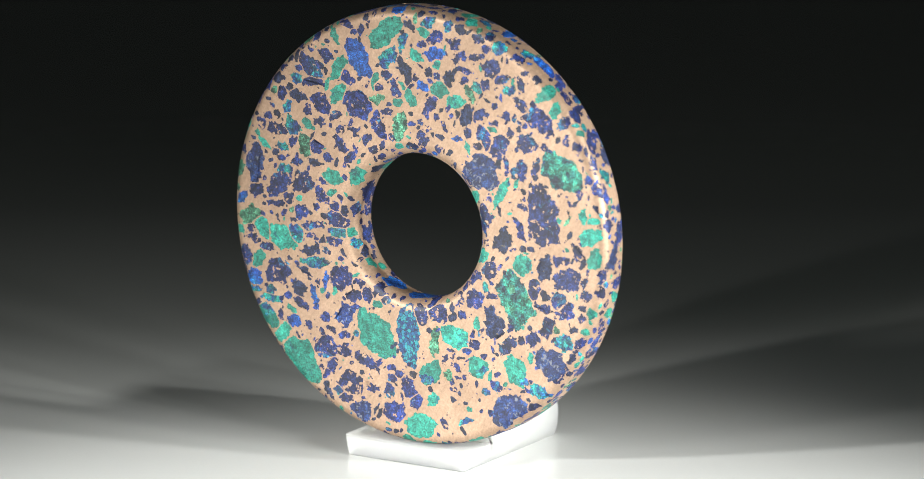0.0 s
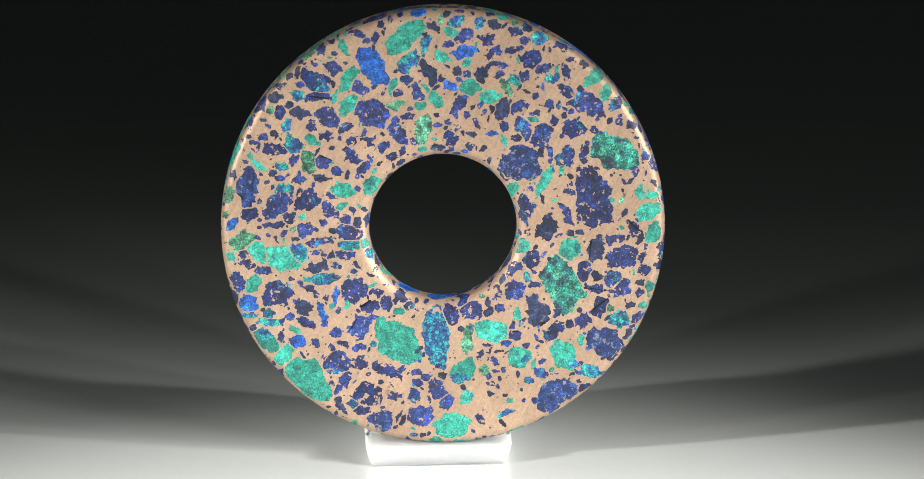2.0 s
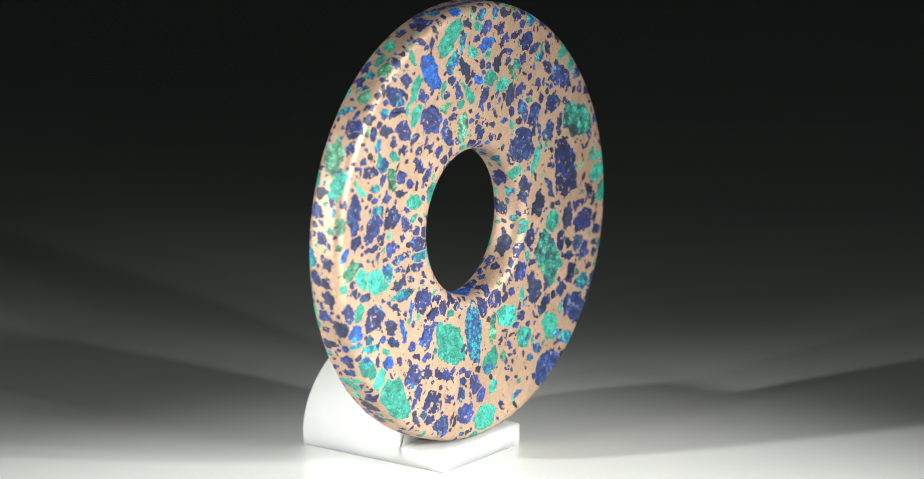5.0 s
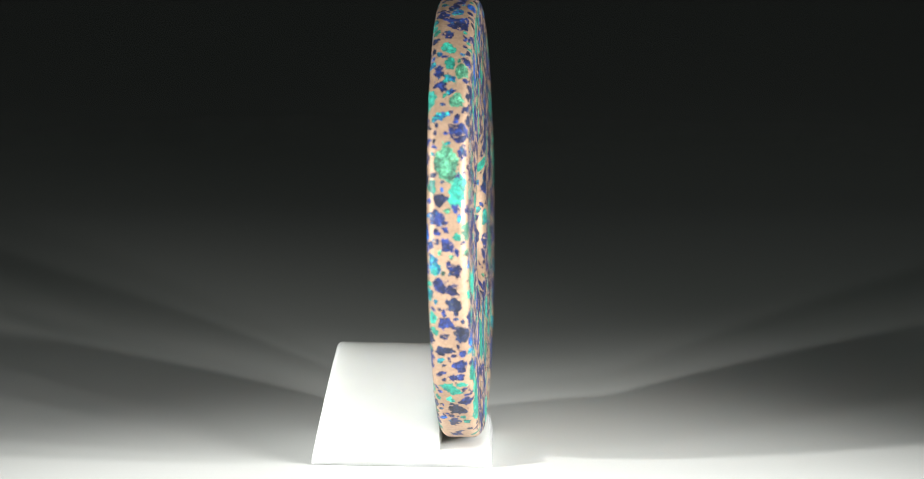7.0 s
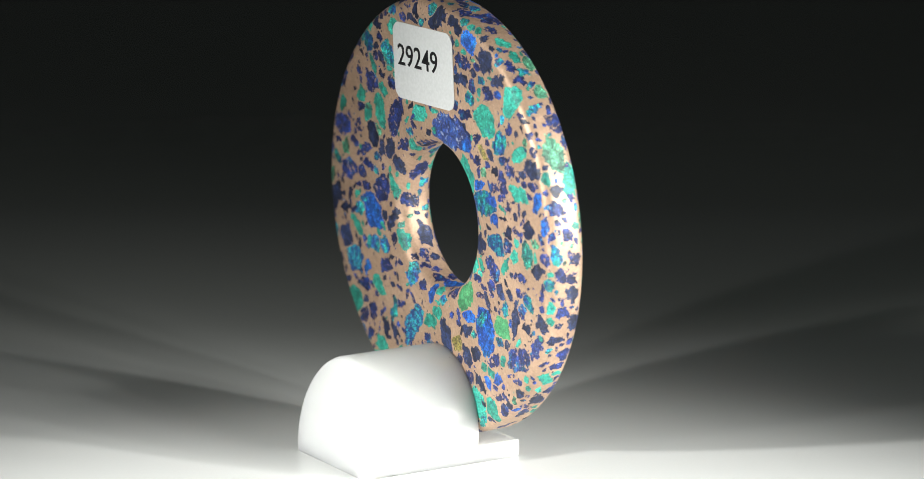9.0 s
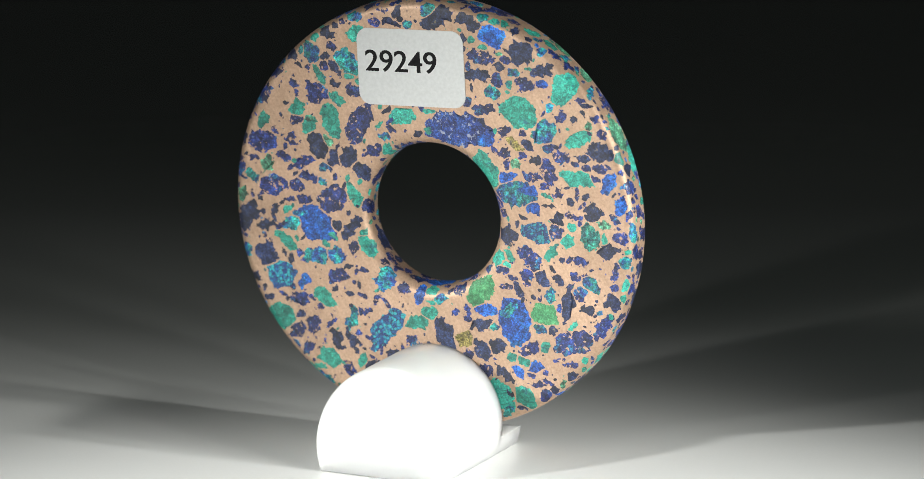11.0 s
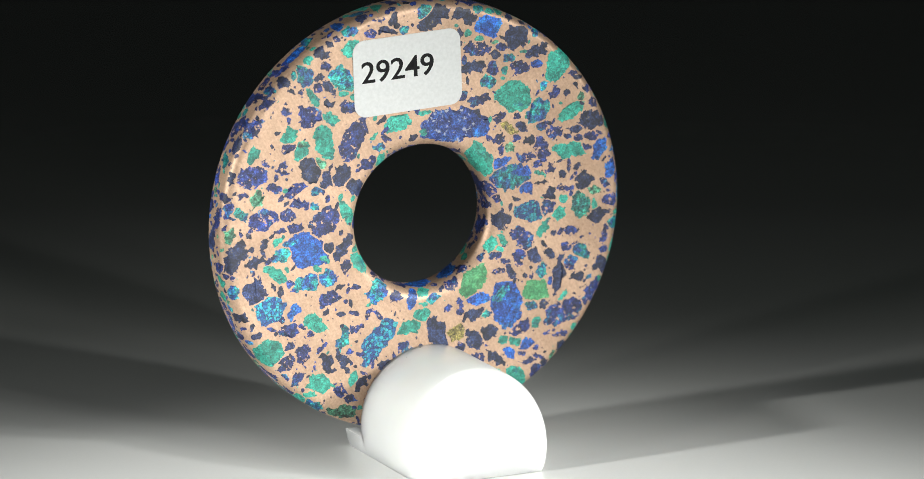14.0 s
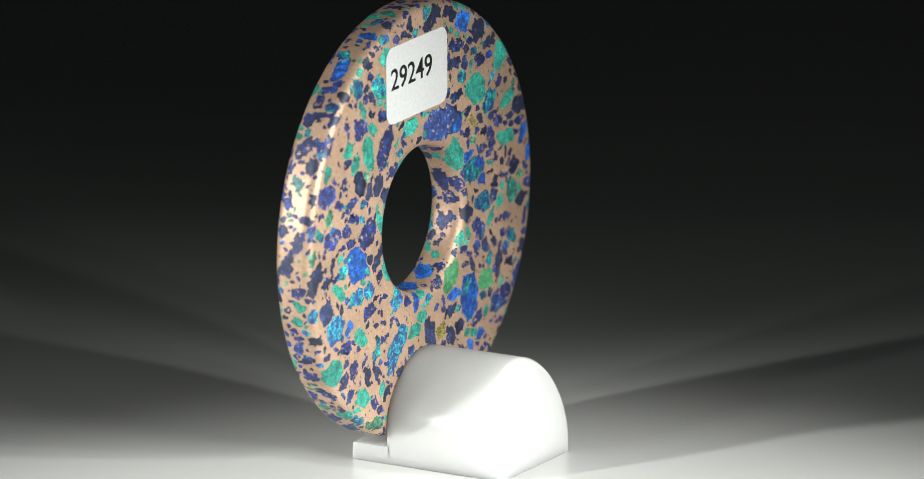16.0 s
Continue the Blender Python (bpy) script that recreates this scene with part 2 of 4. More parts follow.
build_setting()

# ---- the stand: a short acrylic rod, flat below, with a step cut for the disc ----
LIP, ROD_R, ROD_Z, ROD_X = 0.0032, 0.0118, 0.0054, 0.0005
STEP_Y, BACK_Y, FRONT_Y, SLANT = -0.00150, 0.0155, -0.0087, 0.21


def stepped_rod(rows):
    """The rod, cut flat at its height cap: rows of y, cap, inset, slant and skew from front to back; two rows at one y make the step."""
    low, top, n = math.asin(-ROD_Z / ROD_R), ROD_Z + ROD_R, 58
    verts, faces = [], []
    for y, cap, inset, slant, skew in rows:
        high = math.asin(max(-1.0, min(1.0, (cap - ROD_Z) / ROD_R))) - 0.004
        right = [low + (high - low) * k / 28 for k in range(29)]
        for a in right + [math.pi - a for a in right[::-1]]:
            x, z = (ROD_R - inset) * math.cos(a), ROD_Z + (ROD_R - inset) * math.sin(a)
            z = min(max(z, inset * 0.6), cap - inset)
            verts.append((ROD_X + x, y + slant * (top - z) + skew * x, z))
    for i in range(len(rows) - 1):
        faces += [(i * n + k, i * n + (k + 1) % n, (i + 1) * n + (k + 1) % n, (i + 1) * n + k) for k in range(n)]
    faces += [tuple(range(n - 1, -1, -1)), tuple((len(rows) - 1) * n + k for k in range(n))]
    me = mesh_from("stepped_rod", verts, faces, MAT["acrylic"], True)
    step = [i for i in range(len(rows)) if rows[i][0] == STEP_Y]
    hard = {0, len(rows) - 1, *step}
    for e in me.edges:
        i, j = e.vertices[0], e.vertices[1]
        flat = {0, n - 1, 28, 29} if min(i, j) // n < step[0] else {0, n - 1}
        e.use_edge_sharp = i // n in hard if i // n == j // n else i % n in flat
    return part("stepped_rod", me, stand)


def build_stand():
    b, top = 0.0004, ROD_Z + ROD_R
    front, back = FRONT_Y + SLANT * (top - LIP), BACK_Y
    stepped_rod([(front, LIP, b, -SLANT, 0.05), (front + 0.3 * b, LIP, 0.4 * b, -SLANT, 0.05), (front + b, LIP, 0, -SLANT, 0.05),
                 (STEP_Y, LIP, 0, 0, 0), (STEP_Y, top, 0, 0, 0),
                 (back - 1.5 * b, top, 0, SLANT, 0), (back - 0.45 * b, top, 0.4 * b, SLANT, 0), (back, top, b, SLANT, 0)])


def dust_fleck(x, y, long):
    """A dark crumb on the rod's rounded top."""
    z = ROD_Z + math.sqrt(ROD_R ** 2 - (x - ROD_X) ** 2)
    verts = [(x + 0.5 * long * math.cos(1.05 * k) * (0.7, 1.0)[k % 2], y + 0.3 * long * math.sin(1.05 * k), z - 0.00006) for k in range(6)] + [(x, y, z + 0.00009)]
    part("dust_fleck", mesh_from("dust_fleck", verts, [(k, (k + 1) % 6, 6) for k in range(6)] + [(5, 4, 3, 2, 1, 0)], MAT["dust"]), stand, "dark fleck of dust")


stand = new("display_stand")
stand.empty_display_size = 0.01
tagged(stand, "white acrylic rod stand with a step, holding the stone disc", "display stand")
build_stand()
for fleck in ((0.0012, 0.0002, 0.00035), (0.0022, -0.0007, 0.00045), (-0.0041, -0.0004, 0.0003), (0.0053, 0.0009, 0.00025)):
    dust_fleck(*fleck)

# ---- the disc ----
DISC_R, HOLE_R, THICK = 0.035, 0.01165, 0.0063
OUT_B, IN_B = 0.0015, 0.0020
DISC_AT = pose(0.00127, -0.00495, LIP + 0.00001, -1.12, 0, 0)
rng = random.Random(29)


def profile(s, side):
    """Radius, thickness place and outward normal (radial, across) at the unrolled radius s of a face; side -1 is the front."""
    h = THICK / 2
    # past the middle of the rim or of the bore the other face begins
    rim, bore = DISC_R - OUT_B + OUT_B * math.pi / 2 + h - OUT_B, HOLE_R + IN_B - IN_B * math.pi / 2 - h + IN_B
    if s > rim:
        s, side = 2 * rim - s, -side
    elif s < bore:
        s, side = 2 * bore - s, -side
    if s > DISC_R - OUT_B:
        e = s - (DISC_R - OUT_B)
        if e < OUT_B * math.pi / 2:
            a = e / OUT_B
            return DISC_R - OUT_B + OUT_B * math.sin(a), side * (h - OUT_B + OUT_B * math.cos(a)), math.sin(a), side * math.cos(a)
        return DISC_R, side * (h - OUT_B - (e - OUT_B * math.pi / 2)), 1, 0
    if s < HOLE_R + IN_B:
        e = HOLE_R + IN_B - s
        if e < IN_B * math.pi / 2:
            a = e / IN_B
            return HOLE_R + IN_B - IN_B * math.sin(a), side * (h - IN_B + IN_B * math.cos(a)), -math.sin(a), side * math.cos(a)
        return HOLE_R, side * (h - IN_B - (e - IN_B * math.pi / 2)), -1, 0
    return s, side * h, 0, side


def on_disc(s, phi, side, lift):
    r, y, nr, ny = profile(s, side)
    c, k = math.cos(phi), math.sin(phi)
    return ((r + nr * lift) * c, y + ny * lift, DISC_R + (r + nr * lift) * k)


def build_disc_body(root):
    ring = []
    for side in (-1, 1):
        flat = [DISC_R - OUT_B - 0.0003, DISC_R - OUT_B]
        seq = [HOLE_R + IN_B - IN_B * math.pi / 2 * k / 7 for k in range(7, 0, -1)] + [HOLE_R + IN_B, HOLE_R + IN_B + 0.0003]
        seq += flat + [DISC_R - OUT_B + OUT_B * math.pi / 2 * k / 9 for k in range(1, 10)]
        loop = [profile(s, side)[:2] for s in seq]
        ring += loop if side < 0 else loop[::-1]
    n, m = len(ring), 180
    verts, faces = [], []
    for i in range(m):
        a = 2 * math.pi * i / m
        verts += [(r * math.cos(a), y, DISC_R + r * math.sin(a)) for r, y in ring]
    for i in range(m):
        for k in range(n):
            j, q = (i + 1) % m, (k + 1) % n
            faces.append((i * n + k, i * n + q, j * n + q, j * n + k))
    part("copper_body", mesh_from("copper_body", verts, faces, MAT["copper"], True), root, "copper-coloured matrix, brushed and polished")


def outline(long, wide, turn, step, rough):
    """A broken chip outline in the unrolled face: an angular stone whose sides are nicked at two scales."""
    k = rng.choice((4, 5, 5, 6, 6, 7))
    base = rng.random() * 6.283
    walls = [(base + 6.283 * (i + rng.uniform(-0.28, 0.28)) / k, rng.uniform(0.74, 1.0)) for i in range(k)]
    ring, area = [], 0.0
    for i in range(48):
        a = 6.2832 * i / 48
        r = min(min([w / math.cos(a - d) for d, w in walls if math.cos(a - d) > 0.35] or [1.0]), 1.35)
        ring.append((r * math.cos(a), r * math.sin(a)))
        area += 0.5 * r * r * 6.2832 / 48
    grow = 1.04 * math.sqrt(math.pi / area)
    ring = [(0.5 * long * grow * x, 0.5 * wide * grow * y) for x, y in ring]
    # even steps along the sides
    sides = [math.dist(p, q) for p, q in zip(ring, ring[1:] + ring[:1])]
    count = max(8, min(130, int(sum(sides) / step)))
    pace, walked, i, pts = sum(sides) / count, 0.0, 0, []
    for n in range(count):
        while i < 47 and walked + sides[i] < n * pace:
            walked += sides[i]
            i += 1
        f = min(1.0, (n * pace - walked) / max(sides[i], 1e-9))
        p, q = ring[i], ring[(i + 1) % 48]
        pts.append((p[0] + (q[0] - p[0]) * f, p[1] + (q[1] - p[1]) * f))
    # nicks and bays of true size, in any direction
    reach = min(1.0, math.sqrt(long * wide) / 0.0024) * min(rough, 1.35)
    off = Vector((rng.uniform(-9, 9), rng.uniform(-9, 9), rng.uniform(-9, 9)))
    c, s = math.cos(radians(turn)), math.sin(radians(turn))
    out = []
    for x, y in pts:
        at = Vector((x, y, 0))
        d = noise.noise_vector(at / 0.0013 + off) * 0.00048 * reach + noise.noise_vector(at / 0.00050 - off) * 0.00047 * reach
        d += noise.noise_vector(at / 0.00022 + off) * 0.00014 * min(1.2, reach * 1.5)
        x, y = x + d[0], y + d[1]
        out.append((x * c - y * s, x * s + y * c))
    return out


def depth_in(chip_at, x, z):
    """How far a place lies outside (+) or inside (-) a chip's plain oval."""
    cx, cz, a, b, c, s = chip_at
    u, v = x - cx, z - cz
    return (math.hypot((u * c + v * s) / a, (v * c - u * s) / b) - 1) * math.sqrt(a * b)


def trimmed(out, own, others):
    """Draws an outline in wherever it would run into a neighbouring chip, leaving a thread of copper."""
    near = []
    for o in others:
        if o is own or math.hypot(o[0] - own[0], o[1] - own[1]) > max(o[2], o[3]) * 1.5 + max(own[2], own[3]) * 1.5:
            continue
        # a grain that sits within a larger stone lies on it
        big, small = (own, o) if own[2] * own[3] > o[2] * o[3] else (o, own)
        if big[2] * big[3] > 2.5 * small[2] * small[3] and depth_in(big, small[0], small[1]) < 0:
            continue
        near.append(o)
    if not near:
        return out
    pull = []
    for u, v in out:
        gap, f = 0.00007 + abs(rng.gauss(0, 0.00006)), 1.0
        while f > 0.25:
            x, z = own[0] + u * f, own[1] + v * f
            if depth_in(own, x, z) + gap < min(depth_in(o, x, z) for o in near):
                break
            f -= 0.04
        pull.append(f)
    # no lone point is drawn in deeper than its neighbours
    n = len(out)
    even = [sorted(pull[(k + d) % n] for d in (-2, -1, 0, 1, 2))[2] for k in range(n)]
    return [(u * f, v * f) for (u, v), f in zip(out, even)]


def wrap(x, z, side, lift):
    return on_disc(max(math.hypot(x, z), 0.0006), math.atan2(z, x), side, lift)


def chip_geometry(x, z, long, wide, turn, side, lift, rough=1.0, own=None):
    """Top and skirt of a chip let into the disc, about the unrolled place x, z."""
    size = math.sqrt(long * wide)
    out = outline(long, wide, turn, 0.00009 if own else 0.00016, rough)
    if own:
        out = trimmed(out, own, PLACED[side])
    n = len(out)
    reach = [math.hypot(x + u, z + v) for u, v in out]
    bent = max(reach) > DISC_R - OUT_B or min(reach) < HOLE_R + IN_B
    if bent and size > 0.0009:
        out = [p for a, b in zip(out, out[1:] + out[:1]) for p in (a, ((a[0] + b[0]) / 2, (a[1] + b[1]) / 2))]
        n = len(out)
    span = range(-5, 6)
    calm = [(sum(out[(k + d) % n][0] for d in span) / 11, sum(out[(k + d) % n][1] for d in span) / 11) for k in range(n)]
    inner = max(0.66, 1 - 0.00034 / size)
    levels = (1.0, inner, 0.6, 0.3) if bent and size < 0.0012 else (1.0, inner, 0.8 * inner, 0.64 * inner, 0.48 * inner, 0.32 * inner, 0.16 * inner) if bent else (1.0,)
    verts, faces, smooth = [], [], []
    for f in levels:
        verts += [wrap(x + u * f, z + v * f, side, lift) for u, v in (out if f == 1.0 else calm)]
    mid = len(levels) * n
    flip = side > 0
    last = len(levels) - 1
    if bent:
        verts.append(wrap(x, z, side, lift))
    for i in range(last):
        for k in range(n):
            j = (k + 1) % n
            f = (i * n + k, i * n + j, (i + 1) * n + j, (i + 1) * n + k)
            faces.append(f[::-1] if flip else f)
            smooth.append(bent)
    if bent:
        for k in range(n):
            f = (last * n + k, last * n + (k + 1) % n, mid)
            faces.append(f[::-1] if flip else f)
            smooth.append(True)
    else:
        f = tuple(range(last * n, last * n + n))
        faces.append(f[::-1] if flip else f)
        smooth.append(False)
    a = len(verts)
    verts += [wrap(x + u, z + v, side, lift) for u, v in out]
    verts += [wrap(x + u * 0.97, z + v * 0.97, side, -0.00025) for u, v in out]
    for k in range(n):
        j = (k + 1) % n
        f = (a + k, a + n + k, a + n + j, a + j)
        faces.append(f[::-1] if flip else f)
        smooth.append(False)
    return verts, faces, smooth


taken = {-1: [], 1: []}
PLACED = {-1: [], 1: []}
WAITING = []
ROUGH = {"malachite": 0.75, "bright": 0.8, "leaf": 0.8, "mosaic": 0.7, "pitted": 1.9, "dusky": 1.3, "speckled": 1.4}


def chip(side, x, z, long, wide, turn, kind, name=""):
    """Notes a chip; all are cut once every neighbour is known."""
    x, z, a, b = x / 1000, z / 1000, long / 2000, wide / 2000
    taken[side].append((x, z, math.sqrt(a * b)))
    own = (x, z, a, b, math.cos(radians(turn)), math.sin(radians(turn)))
    PLACED[side].append(own)
    WAITING.append((side, own, turn, kind, name))


def cut_chips():
    for side, own, turn, kind, name in WAITING:
        small = math.sqrt(own[2] * own[3])
        lift = 0.000012 + 0.00003 * min(1.0, 0.0006 / max(small, 0.0003)) * rng.uniform(0.6, 1.0)
        v, f, s = chip_geometry(own[0], own[1], 2 * own[2], 2 * own[3], turn, side, lift, ROUGH.get(kind, 1.0), own)
        me = mesh_from(PART[kind], v, f, MAT[kind], s)
        part(name or PART[kind], me, disc)


def front_chip(x, z, long, wide, turn, kind):
    chip(-1, x, z, long, wide, turn, kind)


def back_chip(x, z, long, wide, turn, kind):
    chip(1, x, z, long, wide, turn, kind)


disc = new("stone_disc")
disc.empty_display_size = 0.01
tagged(disc, "polished copper disc with blue and green mineral chips", "stone disc")
build_disc_body(disc)

# chips of the front face: place, length and width in mm, turn, kind
# a dark nick in the face, drawn as a thin dark chip
front_chip(-7.2, -30.6, 1.7, 0.5, 60, "dusky")
front_chip(-13.5, 31.1, 2.7, 1.3, -5, "azurite")
front_chip(-19.1, 29.0, 2.4, 1.5, 70, "azurite")
front_chip(-17.5, 30.0, 1.1, 0.9, 0, "dusky")
front_chip(-15.6, 29.1, 2.9, 1.3, -60, "malachite")
front_chip(-16.9, 28.1, 1.1, 0.7, 0, "dusky")
front_chip(-20.0, 23.6, 5.6, 2.9, -40, "azurite")
front_chip(-19.6, 21.4, 4.0, 1.5, 5, "azurite")
front_chip(-18.8, 22.4, 2.2, 0.9, 0, "teal")
front_chip(-17.0, 25.6, 2.9, 1.6, -40, "azurite")
front_chip(-20.2, 26.5, 1.1, 0.7, -40, "azurite")
front_chip(-14.9, 24.0, 4.7, 2.2, 60, "malachite")
front_chip(-13.1, 22.7, 3.1, 1.8, -50, "azurite")
front_chip(-22.8, 25.1, 2.2, 0.9, 80, "dusky")
front_chip(-24.1, 24.5, 1.3, 0.9, 0, "dusky")
front_chip(-22.3, 23.1, 1.4, 1.3, 0, "azurite")
front_chip(-22.8, 21.5, 2.4, 1.6, -10, "teal")
front_chip(-25.6, 23.0, 2.4, 1.1, 10, "azurite")
front_chip(-26.2, 21.2, 2.5, 1.5, 0, "dusky")
front_chip(-14.9, 19.9, 3.6, 2.5, 50, "malachite")
front_chip(-25.6, 18.8, 2.2, 2.0, 0, "azurite")
front_chip(-27.0, 19.0, 1.5, 1.3, 0, "olive")
front_chip(-24.6, 16.7, 2.4, 1.5, 60, "teal")
front_chip(-22.6, 18.7, 3.6, 1.5, -20, "dusky")
front_chip(-24.1, 19.8, 1.6, 1.5, 0, "dusky")
front_chip(-20.6, 16.7, 2.4, 1.5, -60, "azurite")
front_chip(-18.2, 17.8, 4.0, 2.7, -40, "azurite")
front_chip(-28.2, 17.6, 1.1, 0.7, -30, "dusky")
front_chip(-30.5, 17.4, 2.2, 1.3, 60, "azurite")
front_chip(-30.4, 15.0, 1.1, 0.7, 0, "dusky")
front_chip(-28.3, 14.8, 1.5, 1.1, 0, "azurite")
front_chip(-26.4, 15.1, 1.6, 1.3, 0, "dusky")
front_chip(-29.6, 13.5, 2.0, 1.6, -40, "azurite")
front_chip(-26.6, 12.8, 4.0, 1.8, -10, "azurite")
front_chip(-23.7, 13.7, 3.8, 2.2, -60, "teal")
front_chip(-20.5, 14.3, 2.7, 1.5, -45, "malachite")
front_chip(-18.5, 14.8, 2.2, 1.6, 0, "pitted")
front_chip(-15.4, 16.1, 2.2, 1.3, 30, "azurite")
front_chip(-14.4, 14.0, 1.6, 1.5, 0, "azurite")
front_chip(-14.2, 11.7, 3.8, 1.8, -45, "azurite")
front_chip(-21.2, 10.7, 3.8, 2.4, -70, "olive")
front_chip(-29.0, 10.2, 2.7, 1.1, -40, "malachite")
front_chip(-25.4, 10.2, 2.2, 1.6, 0, "teal")
front_chip(-19.0, 10.7, 2.7, 2.0, 0, "azurite")
front_chip(-23.4, 11.2, 2.4, 1.5, 60, "azurite")
front_chip(-9.6, 32.8, 1.3, 1.1, 0, "dusky")
front_chip(-10.7, 30.5, 2.2, 1.1, 80, "azurite")
front_chip(-11.9, 30.0, 1.3, 0.9, 0, "azurite")
front_chip(-6.1, 30.5, 7.6, 3.5, 35, "malachite")
front_chip(-10.8, 25.8, 7.6, 3.5, -62, "bright")
front_chip(-2.8, 29.3, 3.6, 1.6, 75, "teal")
front_chip(-5.3, 26.7, 4.2, 2.5, 50, "teal")
front_chip(-2.3, 24.9, 4.9, 2.0, -62, "dusky")
front_chip(-1.5, 32.1, 2.5, 1.5, -50, "dusky")
front_chip(-0.4, 33.5, 1.8, 0.7, 80, "olive")
front_chip(0.6, 34.2, 1.5, 1.1, 0, "dusky")
front_chip(2.5, 34.9, 1.6, 0.7, 0, "azurite")
front_chip(1.9, 33.0, 2.4, 1.6, 20, "teal")
front_chip(1.2, 31.4, 2.4, 1.5, -20, "malachite")
front_chip(3.3, 30.8, 3.3, 1.6, 30, "azurite")
front_chip(0.8, 29.4, 1.8, 1.3, 0, "azurite")
front_chip(-0.2, 27.4, 2.7, 1.6, -30, "malachite")
front_chip(3.2, 28.1, 3.8, 2.0, 10, "bright")
front_chip(3.8, 26.6, 1.8, 1.3, 80, "malachite")
front_chip(7.1, 30.0, 2.4, 2.0, 0, "azurite")
front_chip(8.0, 28.0, 3.3, 1.5, 35, "azurite")
front_chip(5.7, 32.8, 2.2, 1.3, 70, "teal")
front_chip(7.4, 34.5, 1.6, 1.1, 0, "azurite")
front_chip(8.1, 32.6, 2.0, 1.5, 0, "dusky")
front_chip(11.1, 28.6, 3.1, 1.1, 15, "azurite")
front_chip(11.5, 31.4, 2.2, 1.5, 0, "azurite")
front_chip(13.7, 27.0, 3.1, 2.9, 0, "azurite")
front_chip(15.7, 25.6, 2.4, 1.6, 0, "azurite")
front_chip(2.2, 25.2, 1.5, 1.5, 0, "dusky")
front_chip(3.8, 24.7, 1.3, 1.3, 0, "azurite")
front_chip(6.0, 24.6, 2.7, 2.0, 60, "dusky")
front_chip(8.6, 26.1, 2.5, 1.1, -10, "azurite")
front_chip(8.8, 24.6, 1.8, 0.9, 60, "azurite")
front_chip(-0.3, 23.9, 1.3, 1.1, 0, "azurite")
front_chip(1.1, 22.9, 2.5, 1.5, -30, "bright")
front_chip(4.2, 22.7, 3.3, 2.5, -10, "malachite")
front_chip(9.9, 22.5, 3.1, 1.6, -60, "olive")
front_chip(11.1, 23.9, 2.0, 2.0, 0, "teal")
front_chip(7.3, 21.1, 3.5, 2.0, 10, "malachite")
front_chip(-7.9, 23.0, 2.5, 1.1, 60, "malachite")
front_chip(-5.8, 23.8, 2.0, 1.3, 0, "azurite")
front_chip(-7.0, 21.7, 1.6, 1.1, 0, "azurite")
front_chip(-4.0, 21.8, 3.1, 1.6, -70, "azurite")
front_chip(-2.7, 22.5, 1.6, 0.9, -60, "malachite")
front_chip(-1.1, 20.8, 2.9, 1.8, -60, "malachite")
front_chip(-7.4, 19.9, 2.7, 1.5, 10, "olive")
front_chip(-5.1, 19.2, 0.9, 0.7, 0, "dusky")
front_chip(-3.6, 19.7, 2.2, 1.3, 0, "malachite")
front_chip(-3.2, 15.9, 4.9, 2.5, 85, "olive")
front_chip(2.6, 19.9, 3.5, 2.2, 60, "azurite")
front_chip(3.7, 18.2, 1.3, 1.1, 0, "azurite")
front_chip(-1.1, 18.2, 1.1, 0.7, 0, "dusky")
front_chip(-5.5, 18.0, 2.2, 1.3, 10, "azurite")
front_chip(-11.1, 18.5, 6.2, 4.0, -30, "azurite")
front_chip(-7.0, 15.2, 4.4, 2.2, -45, "azurite")
front_chip(-11.5, 14.0, 2.0, 1.6, 0, "pitted")
front_chip(-9.4, 13.1, 2.4, 1.5, 45, "azurite")
front_chip(-6.3, 12.6, 1.8, 1.1, 70, "azurite")
front_chip(-8.0, 11.4, 2.0, 1.3, 0, "azurite")
front_chip(0.7, 17.1, 1.1, 0.9, 0, "azurite")
front_chip(2.1, 16.2, 1.5, 1.3, 0, "pitted")
front_chip(1.1, 14.3, 2.5, 2.2, -40, "azurite")
front_chip(4.2, 13.1, 1.3, 1.3, 0, "azurite")
front_chip(4.5, 15.0, 1.6, 0.9, 0, "dusky")
front_chip(7.6, 15.2, 1.8, 0.9, 10, "bright")
front_chip(9.6, 16.2, 1.8, 1.3, -60, "azurite")
front_chip(9.6, 14.1, 2.2, 0.9, -70, "malachite")
front_chip(9.3, 19.2, 3.8, 2.4, 60, "dusky")
front_chip(7.8, 19.1, 1.5, 1.3, 0, "dusky")
front_chip(12.0, 19.3, 3.1, 2.2, 0, "pitted")
front_chip(11.6, 14.5, 1.8, 1.3, 0, "pitted")
front_chip(12.9, 30.0, 1.6, 1.3, 0, "azurite")
front_chip(13.1, 32.1, 1.8, 1.8, 0, "azurite")
front_chip(15.2, 30.4, 2.7, 2.2, 0, "teal")
front_chip(18.6, 29.1, 2.2, 1.6, 0, "azurite")
front_chip(12.7, 24.4, 2.0, 1.8, 0, "pitted")
front_chip(17.2, 24.0, 2.5, 1.6, 0, "teal")
front_chip(19.9, 27.0, 1.3, 1.1, 0, "azurite")
front_chip(19.2, 25.2, 2.5, 1.3, -70, "azurite")
front_chip(22.2, 26.3, 1.6, 1.5, 0, "dusky")
front_chip(23.6, 24.0, 4.0, 2.2, 40, "malachite")
front_chip(25.6, 21.6, 3.1, 1.6, 70, "malachite")
